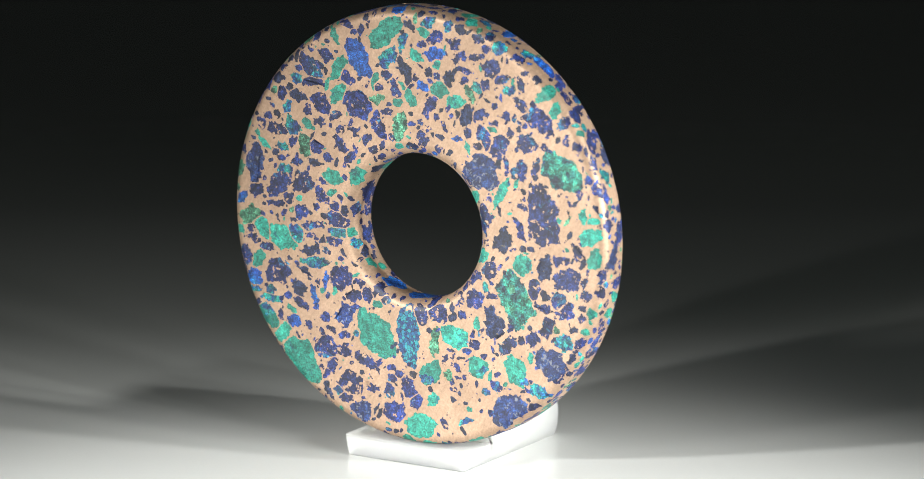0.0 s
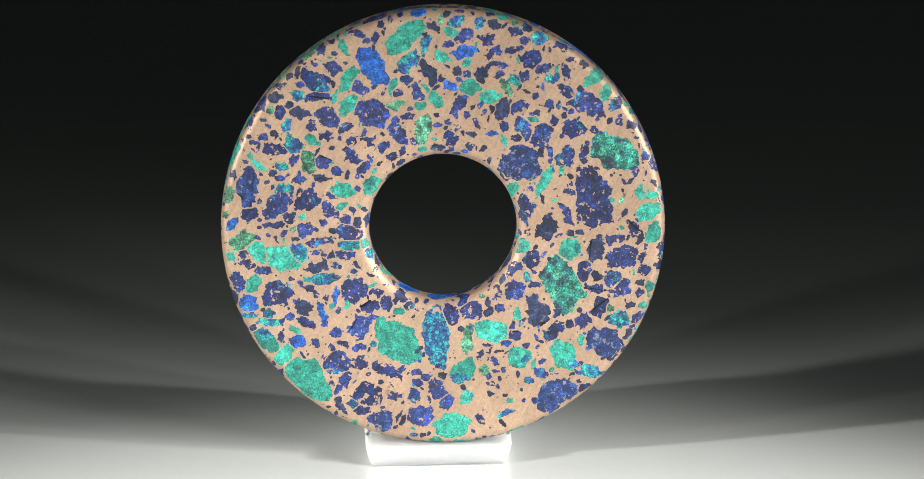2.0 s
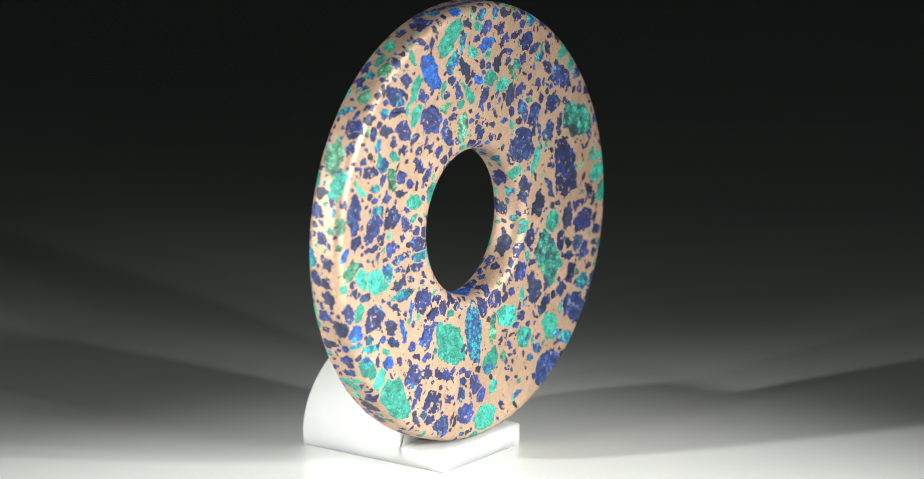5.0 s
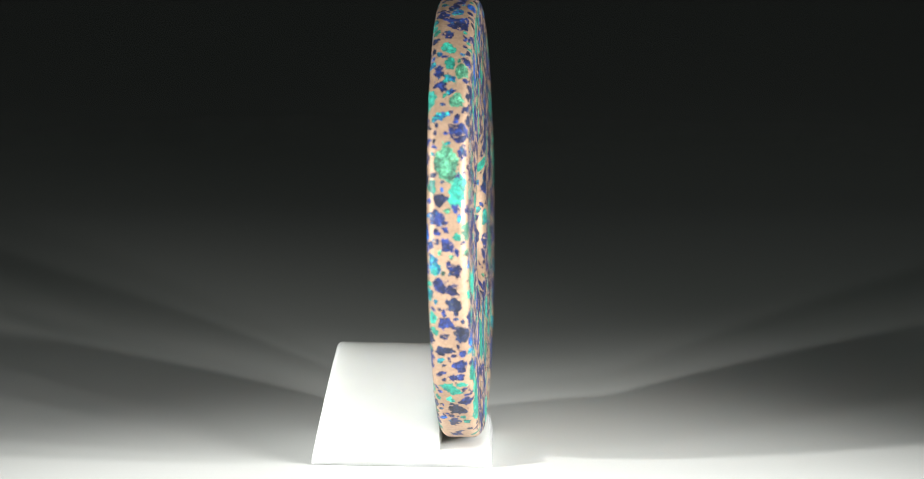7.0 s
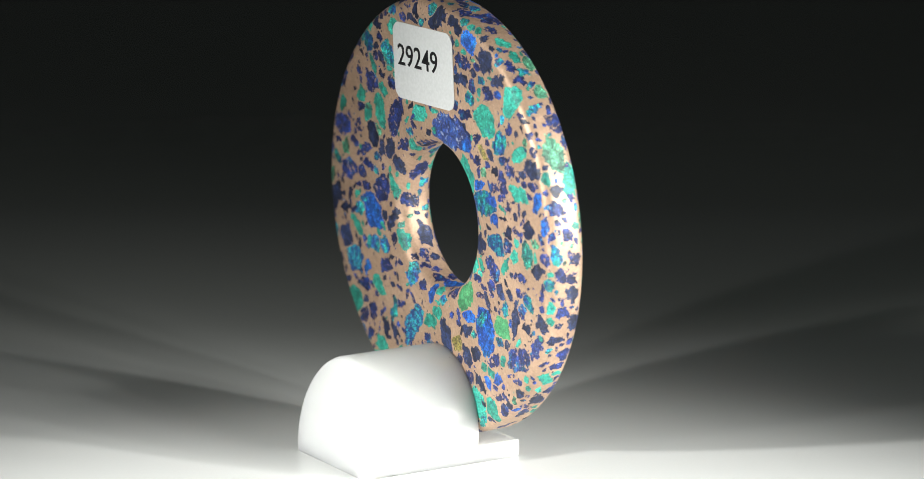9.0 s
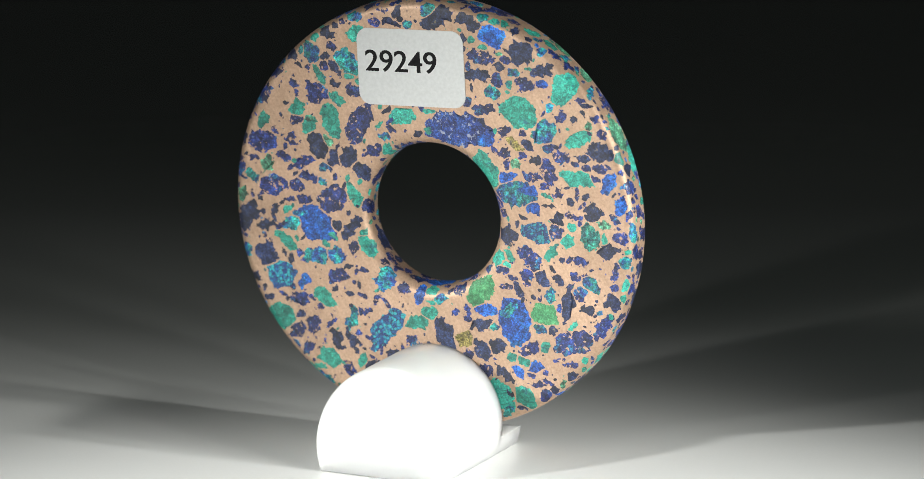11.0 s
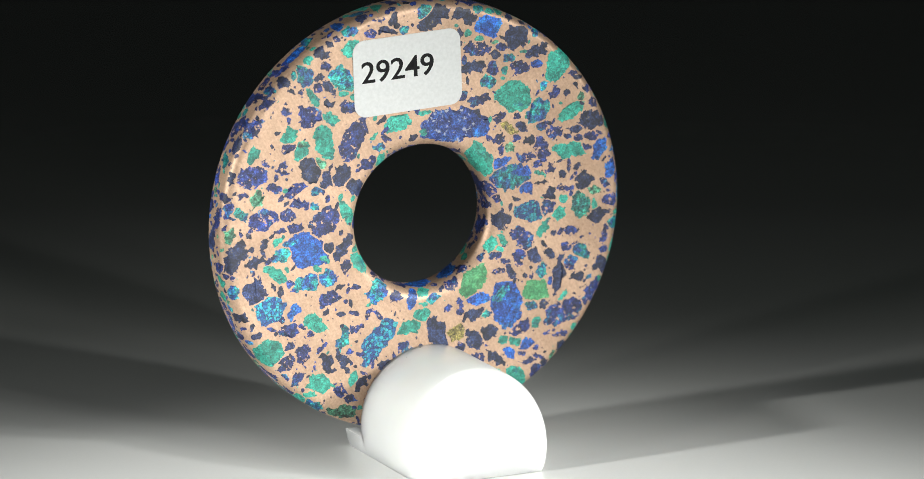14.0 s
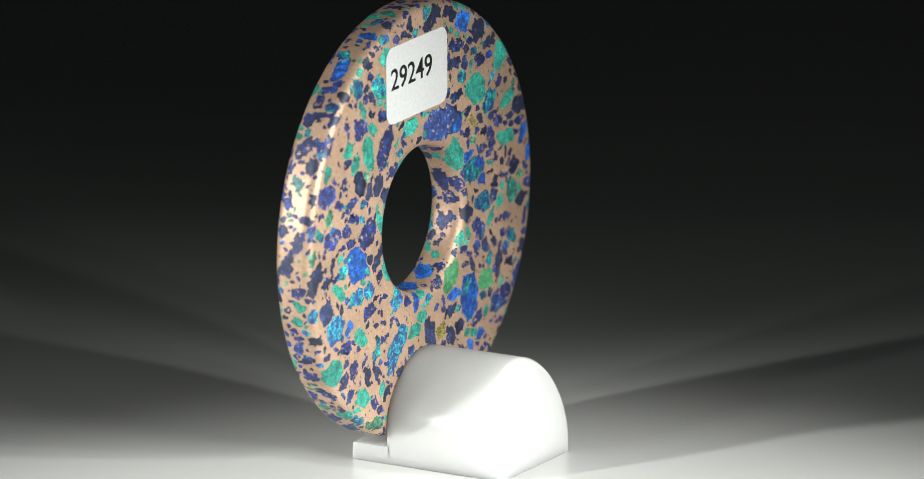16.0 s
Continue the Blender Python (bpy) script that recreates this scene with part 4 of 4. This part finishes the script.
back_chip(31.6, 3.6, 2.5, 1.6, 220, "teal")
back_chip(27.8, 2.5, 4.9, 3.6, 170, "azurite")
back_chip(23.7, 2.8, 2.5, 2.0, 180, "azurite")
back_chip(21.4, 4.3, 3.8, 1.6, 195, "azurite")
back_chip(19.2, 3.8, 2.0, 1.5, 200, "teal")
back_chip(17.3, 0.9, 5.3, 4.2, 160, "azurite")
back_chip(14.4, 8.4, 3.6, 3.3, 180, "dusky")
back_chip(12.0, 6.3, 4.0, 2.2, 220, "dusky")
back_chip(13.5, 2.3, 4.0, 2.0, 245, "malachite")
back_chip(22.5, 0.6, 2.5, 1.8, 180, "azurite")
back_chip(24.8, 0.4, 2.0, 1.1, 180, "azurite")
back_chip(27.7, -1.4, 2.4, 1.1, 120, "dusky")
back_chip(25.5, -1.4, 1.8, 1.3, 180, "malachite")
back_chip(33.8, 0.2, 2.2, 1.8, 100, "olive")
back_chip(32.8, -3.2, 6.0, 2.9, 120, "dusky")
back_chip(20.4, -3.2, 7.6, 5.2, 215, "bright")
back_chip(24.3, -3.5, 3.8, 2.0, 160, "teal")
back_chip(23.2, -1.7, 2.7, 1.1, 170, "teal")
back_chip(29.1, -4.3, 3.1, 1.5, 170, "dusky")
back_chip(14.0, -3.2, 4.9, 2.0, 135, "dusky")
back_chip(16.9, -3.2, 2.2, 1.6, 180, "dusky")
back_chip(15.0, -5.0, 1.5, 0.9, 225, "dusky")
back_chip(13.6, -6.5, 2.0, 1.8, 120, "azurite")
back_chip(25.7, -6.6, 4.7, 1.6, 218, "malachite")
back_chip(11.1, -6.2, 4.2, 2.4, 230, "malachite")
back_chip(20.6, -8.5, 5.1, 2.4, 165, "teal")
back_chip(16.9, -8.1, 3.5, 2.4, 190, "teal")
back_chip(29.2, -9.4, 4.7, 3.3, 220, "dusky")
back_chip(26.8, -12.1, 5.6, 4.2, 200, "mosaic")
back_chip(32.9, -9.0, 2.4, 2.0, 100, "teal")
back_chip(31.8, -13.1, 2.5, 2.0, 180, "dusky")
back_chip(16.5, -11.2, 3.3, 2.5, 150, "azurite")
back_chip(22.6, -12.9, 3.1, 1.8, 105, "bright")
back_chip(18.8, -15.4, 4.4, 2.5, 210, "malachite")
back_chip(23.3, -15.9, 3.6, 2.0, 195, "azurite")
back_chip(29.0, -16.2, 1.8, 1.3, 180, "dusky")
back_chip(27.1, -19.3, 5.3, 4.0, 200, "malachite")
back_chip(23.3, -18.6, 1.6, 1.3, 180, "dusky")
back_chip(21.0, -20.0, 3.3, 2.4, 110, "azurite")
back_chip(24.0, -21.3, 3.5, 2.4, 150, "azurite")
back_chip(20.0, -17.1, 2.0, 1.6, 180, "pitted")
back_chip(14.0, -18.4, 4.4, 1.8, 105, "teal")
back_chip(12.0, -16.9, 2.0, 1.5, 180, "azurite")
back_chip(17.9, -19.5, 2.5, 0.7, 130, "azurite")
back_chip(16.8, -22.1, 3.6, 2.0, 245, "dusky")
back_chip(14.2, -21.7, 2.9, 1.6, 220, "dusky")
back_chip(8.0, -19.0, 8.0, 4.0, 135, "mosaic")
back_chip(22.0, -24.1, 2.9, 1.5, 130, "azurite")
back_chip(18.4, -25.1, 4.4, 2.7, 200, "malachite")
back_chip(19.9, -26.9, 2.2, 1.1, 180, "malachite")
back_chip(23.4, -26.4, 2.5, 0.9, 220, "azurite")
back_chip(12.3, -25.0, 2.7, 1.3, 105, "malachite")
back_chip(10.8, -26.1, 3.1, 1.6, 140, "dusky")
back_chip(14.4, -26.8, 3.1, 1.8, 230, "pitted")
back_chip(13.0, -28.3, 2.4, 1.3, 210, "azurite")
back_chip(14.2, -30.5, 5.1, 2.2, 190, "olive")
back_chip(8.2, -11.0, 4.2, 3.5, 120, "teal")
back_chip(4.9, -12.5, 2.4, 1.8, 150, "azurite")
back_chip(1.9, -12.9, 3.6, 1.6, 105, "bright")
back_chip(-1.6, -13.6, 2.4, 1.5, 150, "teal")
back_chip(-0.3, -14.2, 2.0, 0.7, 180, "malachite")
back_chip(9.7, -14.8, 2.2, 0.9, 120, "azurite")
back_chip(-5.0, -11.6, 2.4, 2.0, 180, "azurite")
back_chip(-3.3, -11.9, 1.3, 0.9, 130, "dusky")
back_chip(-9.0, -11.3, 5.6, 3.8, 130, "leaf")
back_chip(-9.9, -14.4, 3.6, 2.2, 180, "bright")
back_chip(-6.4, -15.2, 2.9, 1.1, 255, "pitted")
back_chip(-4.5, -15.4, 1.4, 1.3, 180, "azurite")
back_chip(-8.8, -16.9, 4.2, 1.6, 165, "dusky")
back_chip(-11.1, -17.1, 1.8, 1.5, 180, "teal")
back_chip(2.3, -17.6, 4.4, 2.4, 170, "malachite")
back_chip(0.3, -16.1, 2.9, 2.0, 160, "malachite")
back_chip(-2.4, -19.2, 6.2, 2.9, 250, "dusky")
back_chip(3.3, -20.9, 2.4, 1.6, 180, "azurite")
back_chip(-5.8, -19.6, 3.3, 2.7, 180, "ochre")
back_chip(-8.8, -20.7, 4.2, 2.5, 240, "dusky")
back_chip(-6.3, -22.1, 2.4, 1.6, 180, "azurite")
back_chip(-11.8, -20.0, 2.7, 2.2, 180, "dusky")
back_chip(-9.4, -24.4, 3.1, 2.4, 200, "azurite")
back_chip(7.1, -23.4, 2.4, 1.1, 160, "dusky")
back_chip(-12.6, -28.3, 6.2, 3.1, 235, "malachite")
back_chip(-13.5, -30.7, 2.2, 1.5, 140, "teal")
back_chip(-14.8, -15.6, 8.2, 5.3, 252, "bright")
back_chip(-13.9, -13.8, 3.6, 1.8, 135, "teal")
back_chip(-20.0, -14.0, 5.1, 3.3, 190, "leaf")
back_chip(-22.6, -12.8, 1.5, 1.1, 120, "bright")
back_chip(-24.0, -12.0, 5.8, 2.2, 100, "dusky")
back_chip(-25.0, -15.4, 2.0, 0.9, 130, "malachite")
back_chip(-27.3, -12.5, 2.4, 1.8, 180, "dusky")
back_chip(-29.4, -12.7, 1.1, 0.7, 180, "teal")
back_chip(-29.9, -15.5, 5.1, 2.0, 125, "azurite")
back_chip(-31.5, -11.0, 2.7, 2.5, 180, "dusky")
back_chip(-25.0, -18.0, 7.5, 3.5, 168, "azurite")
back_chip(-17.4, -19.9, 3.8, 2.0, 140, "azurite")
back_chip(-20.1, -19.4, 2.0, 1.6, 100, "malachite")
back_chip(-19.3, -16.5, 2.2, 1.5, 180, "teal")
back_chip(-21.4, -16.5, 1.8, 1.3, 240, "dusky")
back_chip(-14.2, -21.7, 2.0, 1.3, 180, "malachite")
back_chip(-16.3, -22.2, 2.7, 1.5, 200, "malachite")
back_chip(-18.4, -22.8, 2.4, 1.8, 180, "bright")
back_chip(-15.3, -23.9, 2.4, 1.3, 230, "bright")
back_chip(-12.9, -24.6, 3.3, 1.8, 225, "dusky")
back_chip(-18.9, -25.6, 2.5, 1.1, 180, "pitted")
back_chip(-20.5, -25.1, 2.2, 0.9, 200, "pitted")
back_chip(-24.5, -21.8, 2.9, 0.8, 165, "azurite")
back_chip(-22.6, -21.3, 2.4, 0.6, 170, "azurite")
back_chip(-26.9, -20.8, 1.3, 1.1, 120, "malachite")
back_chip(-24.5, -23.7, 1.8, 1.5, 150, "dusky")
back_chip(-20.1, -27.4, 2.4, 1.8, 140, "azurite")
back_chip(-16.5, -28.0, 4.4, 3.1, 230, "malachite")
back_chip(-13.9, -27.8, 1.6, 0.9, 210, "dusky")
back_chip(-16.1, -29.8, 2.0, 0.9, 180, "dusky")
back_chip(-17.5, -24.3, 1.5, 0.7, 180, "azurite")
back_chip(-23.1, -25.2, 1.5, 1.1, 120, "olive")
back_chip(-9.7, 8.5, 5.8, 4.2, 230, "malachite")
back_chip(-15.1, 5.1, 6.6, 4.4, 170, "teal")
back_chip(-13.5, 7.8, 3.1, 1.8, 160, "bright")
back_chip(-17.2, 5.9, 2.9, 1.8, 200, "bright")
back_chip(-18.3, 8.1, 2.9, 1.8, 180, "azurite")
back_chip(-19.9, 6.8, 1.5, 1.1, 180, "azurite")
back_chip(-20.4, 5.3, 2.4, 0.7, 205, "malachite")
back_chip(-22.5, 5.8, 2.2, 1.6, 130, "pitted")
back_chip(-20.7, 3.8, 2.7, 0.8, 180, "dusky")
back_chip(-18.1, 3.1, 2.7, 1.8, 180, "bright")
back_chip(-22.3, 1.8, 2.5, 2.0, 180, "dusky")
back_chip(-18.8, -0.8, 5.5, 3.3, 185, "mosaic")
back_chip(-21.6, -0.5, 3.1, 2.7, 180, "azurite")
back_chip(-13.7, -1.5, 3.5, 2.9, 180, "dusky")
back_chip(-17.6, -5.3, 4.9, 2.7, 230, "azurite")
back_chip(-16.9, -8.3, 2.9, 2.4, 120, "azurite")
back_chip(-21.1, -4.0, 3.3, 1.6, 120, "malachite")
back_chip(-19.6, -8.2, 3.6, 1.8, 230, "dusky")
back_chip(-22.3, -8.2, 2.5, 1.3, 205, "dusky")
back_chip(-21.0, -10.6, 2.5, 2.0, 110, "teal")
back_chip(-13.9, -4.9, 2.4, 1.1, 230, "malachite")
back_chip(-13.5, -6.6, 1.6, 0.7, 200, "malachite")
back_chip(-11.8, -5.6, 2.9, 1.8, 120, "malachite")
back_chip(-12.7, -7.6, 2.4, 1.6, 180, "azurite")
back_chip(-14.4, -8.5, 1.8, 0.9, 200, "azurite")
back_chip(-13.3, -10.2, 2.5, 1.1, 170, "azurite")
back_chip(-15.4, -10.4, 2.9, 1.3, 240, "dusky")
back_chip(-25.8, 8.7, 5.5, 2.7, 190, "malachite")
back_chip(-31.2, 8.4, 3.5, 2.4, 120, "bright")
back_chip(-28.7, 8.8, 1.8, 1.3, 200, "azurite")
back_chip(-28.5, 3.4, 3.6, 2.5, 180, "dusky")
back_chip(-33.1, 5.0, 3.3, 2.0, 100, "bright")
back_chip(-32.2, 2.6, 2.0, 1.1, 220, "azurite")
back_chip(-34.5, 3.6, 1.6, 1.1, 100, "azurite")
back_chip(-30.1, 1.6, 2.2, 1.3, 180, "olive")
back_chip(-30.3, -0.8, 1.6, 1.1, 100, "malachite")
back_chip(-27.9, -0.7, 4.2, 3.1, 240, "mixed")
back_chip(-24.6, 0.6, 1.5, 1.3, 180, "malachite")
back_chip(-24.1, -1.5, 2.5, 2.0, 140, "malachite")
back_chip(-24.9, 2.4, 2.7, 0.9, 180, "pitted")
back_chip(-33.1, -0.3, 2.5, 1.8, 180, "azurite")
back_chip(-31.0, -2.7, 3.6, 2.4, 170, "dusky")
back_chip(-33.9, -4.1, 2.2, 1.8, 180, "teal")
back_chip(-34.3, -2.5, 1.1, 0.9, 180, "malachite")
back_chip(-32.2, -6.1, 3.3, 1.1, 105, "azurite")
back_chip(-33.9, -8.0, 2.2, 1.3, 105, "malachite")
back_chip(-26.1, -4.7, 2.2, 1.6, 180, "pitted")
back_chip(-27.3, -6.5, 2.4, 0.9, 140, "pitted")
back_chip(-25.4, -7.3, 2.0, 1.3, 200, "azurite")
back_chip(-28.3, -8.2, 4.0, 2.0, 210, "teal")
back_chip(-25.9, -10.1, 2.5, 2.0, 180, "azurite")
back_chip(-23.0, -4.8, 1.3, 0.9, 180, "dusky")


def free(side, x, z, r, gap):
    return all(math.hypot(x - a, z - b) > r + q * 0.95 + gap for a, b, q in taken[side])


def rim_chips():
    """Chips on the outer edge and in the bore, sizes and spacing by chance."""
    kinds = ["azurite"] * 8 + ["pitted"] * 3 + ["malachite"] * 4 + ["teal"] * 2 + ["dusky"] * 2 + ["bright"] + ["olive"]
    made = 0
    for attempt in range(7000):
        phi = rng.uniform(0, 2 * math.pi)
        # the rim is nearly bare copper beside the stand
        if 4.10 < phi < 4.66 and rng.random() < 0.85:
            continue
        if made < 290:
            side = rng.choice((-1, 1))
            s = DISC_R - OUT_B + rng.uniform(0.0012, OUT_B * math.pi / 2 + THICK / 2 - OUT_B)
            r = rng.choice((1.0, 1.2, 1.4, 1.7, 2.0, 2.3) if attempt < 900 else (0.35, 0.5, 0.65)) / 1000
        else:
            break
        x, z = s * math.cos(phi), s * math.sin(phi)
        if not free(side, x, z, r, 0.00012):
            continue
        # near the middle of the rim the other face's chips count as well
        far = 2 * (DISC_R - OUT_B + OUT_B * math.pi / 2 + THICK / 2 - OUT_B) - s
        if not free(-side, far * math.cos(phi), far * math.sin(phi), r, 0.00012):
            continue
        turn = math.degrees(phi) + rng.choice((0, 90, 90, 40, 140)) + rng.uniform(-20, 20)
        q = rng.uniform(1.0, 1.5)
        chip(side, x * 1000, z * 1000, 2000 * r * q, 2000 * r / q, turn, rng.choice(kinds), "edge_chip")
        made += 1
    made = 0
    for attempt in range(1500):
        if made >= 80:
            break
        phi, side = rng.uniform(0, 2 * math.pi), rng.choice((-1, 1))
        s = HOLE_R + IN_B - rng.uniform(0.0004, IN_B * math.pi / 2 + THICK / 2 - IN_B)
        r = rng.choice((0.8, 1.1, 1.3, 1.5) if attempt < 120 else (0.4, 0.6, 0.9)) / 1000
        x, z = s * math.cos(phi), s * math.sin(phi)
        far = 2 * (HOLE_R + IN_B - IN_B * math.pi / 2 - THICK / 2 + IN_B) - s
        if not free(side, x, z, r, 0.0001) or not free(-side, far * math.cos(phi), far * math.sin(phi), r, 0.0001):
            continue
        chip(side, x * 1000, z * 1000, 2600 * r, 1700 * r, rng.uniform(0, 180), rng.choice(kinds), "bore_chip")
        made += 1


def small_fill(side, kind, count):
    """The crumbs between the chips, too small to pick apart."""
    verts, faces, smooth = [], [], []
    made = 0
    for attempt in range(9000):
        if made >= count:
            break
        s, phi = math.sqrt(rng.uniform((HOLE_R + 0.0008) ** 2, (DISC_R - 0.0004) ** 2)), rng.uniform(0, 2 * math.pi)
        r = (rng.choice((0.34, 0.42, 0.5, 0.62)) if made < count * 0.45 else rng.choice((0.09, 0.12, 0.15, 0.2, 0.26))) / 1000
        x, z = s * math.cos(phi), s * math.sin(phi)
        if side < 0 and z < -0.026 and x > 0 and rng.random() < 0.8:
            continue
        if not free(side, x, z, r, 0.00010):
            continue
        taken[side].append((x, z, r))
        q = rng.uniform(1.0, 1.7)
        v, f, sm = chip_geometry(x, z, 2 * r * q, 2 * r / q, rng.uniform(0, 180), side, 0.00003)
        a = len(verts)
        verts += v
        faces += [tuple(i + a for i in p) for p in f]
        smooth += sm
        made += 1
    ob = part(PART[kind].replace("_chip", "_grit"), mesh_from("crumbs", verts, faces, MAT[kind], smooth), disc)
    ob["kind"] = "stuff"


def label_sticker():
    """A small white price-tag label with rounded corners on the back face."""
    w, h, r, t = 0.0187, 0.0124, 0.0020, 0.00009
    pts = []
    for cx, cy, a0 in ((w / 2 - r, h / 2 - r, 0), (-w / 2 + r, h / 2 - r, 90), (-w / 2 + r, -h / 2 + r, 180), (w / 2 - r, -h / 2 + r, 270)):
        pts += [(cx + r * math.cos(radians(a0 + 11.25 * k)), cy + r * math.sin(radians(a0 + 11.25 * k))) for k in range(9)]
    n = len(pts)
    verts = [(x, y, 0) for x, y in pts] + [(x, y, t * 0.8) for x, y in pts] + [(x * 0.994, y * 0.992, t) for x, y in pts]
    faces = [tuple(range(2 * n, 3 * n)), tuple(range(n - 1, -1, -1))]
    for k in range(n):
        j = (k + 1) % n
        faces += [(k, j, n + j, n + k), (n + k, n + j, 2 * n + j, 2 * n + k)]
    ob = part("label_sticker", mesh_from("label_sticker", verts, faces, MAT["paper"]), disc, "white paper label with black printed number")
    basis = Matrix(((-1, 0, 0), (0, 0, 1), (0, 1, 0))).to_4x4()
    ob.matrix_basis = Matrix.Translation((0.0031, THICK / 2 + 0.00004, DISC_R + 0.0239)) @ basis @ pose(0, 0, 0, 0, 0, 2.7)

    curve = bpy.data.curves.new("printed_number", "FONT")
    curve.body, curve.size, curve.offset, curve.extrude = "29249", 1.0, 0.006, 0.002
    curve.align_x, curve.align_y = "LEFT", "BOTTOM_BASELINE"
    text = bpy.data.objects.new("text_source", curve)
    scene.collection.objects.link(text)
    me = bpy.data.meshes.new_from_object(text.evaluated_get(bpy.context.evaluated_depsgraph_get()))
    bpy.data.objects.remove(text)
    lo = [min(v.co[i] for v in me.vertices) for i in range(3)]
    hi = [max(v.co[i] for v in me.vertices) for i in range(3)]
    wide, high = 0.0125, 0.0035
    for v in me.vertices:
        v.co = ((v.co[0] - lo[0]) / (hi[0] - lo[0]) * wide, (v.co[1] - lo[1]) / (hi[1] - lo[1]) * high, (v.co[2] - lo[2]) / (hi[2] - lo[2]) * 0.000012)
    # a second, slightly shifted impression makes the digits bold
    verts = [tuple(v.co) for v in me.vertices]
    faces = [tuple(p.vertices) for p in me.polygons]
    n = len(verts)
    verts += [(x + 0.00009, y, z + 0.000004) for x, y, z in verts]
    faces += [tuple(i + n for i in f) for f in faces]
    me = bpy.data.meshes.new("printed_number")
    me.from_pydata(verts, [], faces)
    me.materials.append(MAT["ink"])
    num = part("printed_number", me, ob, "black printed digits")
    num.matrix_basis = Matrix.Translation((-0.0080, -0.0008, t))


def lint_fibre():
    """A short hair of lint that stands off the label's edge."""
    path = [(-0.0062, 0.0, 0.0565), (-0.0064, 0.0003, 0.0566), (-0.0065, 0.0006, 0.0564), (-0.0064, 0.0009, 0.0565), (-0.0066, 0.0011, 0.0567)]
    r, verts, faces = 0.00003, [], []
    for x, y, z in path:
        verts += [(x + r * math.cos(a), THICK / 2 + 0.00006 + y, z + r * math.sin(a)) for a in (0, 2.09, 4.19)]
    for i in range(len(path) - 1):
        faces += [(3 * i + k, 3 * i + (k + 1) % 3, 3 * i + 3 + (k + 1) % 3, 3 * i + 3 + k) for k in range(3)]
    part("lint_fibre", mesh_from("lint_fibre", verts, faces, MAT["lint"], True), disc, "pale hair of lint")


rim_chips()
cut_chips()
for face_side in (-1, 1):
    small_fill(face_side, "azurite", 230)
    small_fill(face_side, "dusky", 170)
    small_fill(face_side, "malachite", 60)
label_sticker()
lint_fibre()


def motions():
    """The stand and its disc turn together, slowly and evenly, about an upright axis."""
    rows = []
    for k in range(33):
        t = 0.5 * k
        rows.append((t, pose(0, 0, 0, 0, 0, -33.06 + 17.0358 * t - 0.00106 * (t - 8) ** 2)))
    walk(stand, rows)
    walk(disc, [(t, m @ DISC_AT) for t, m in rows])


motions()
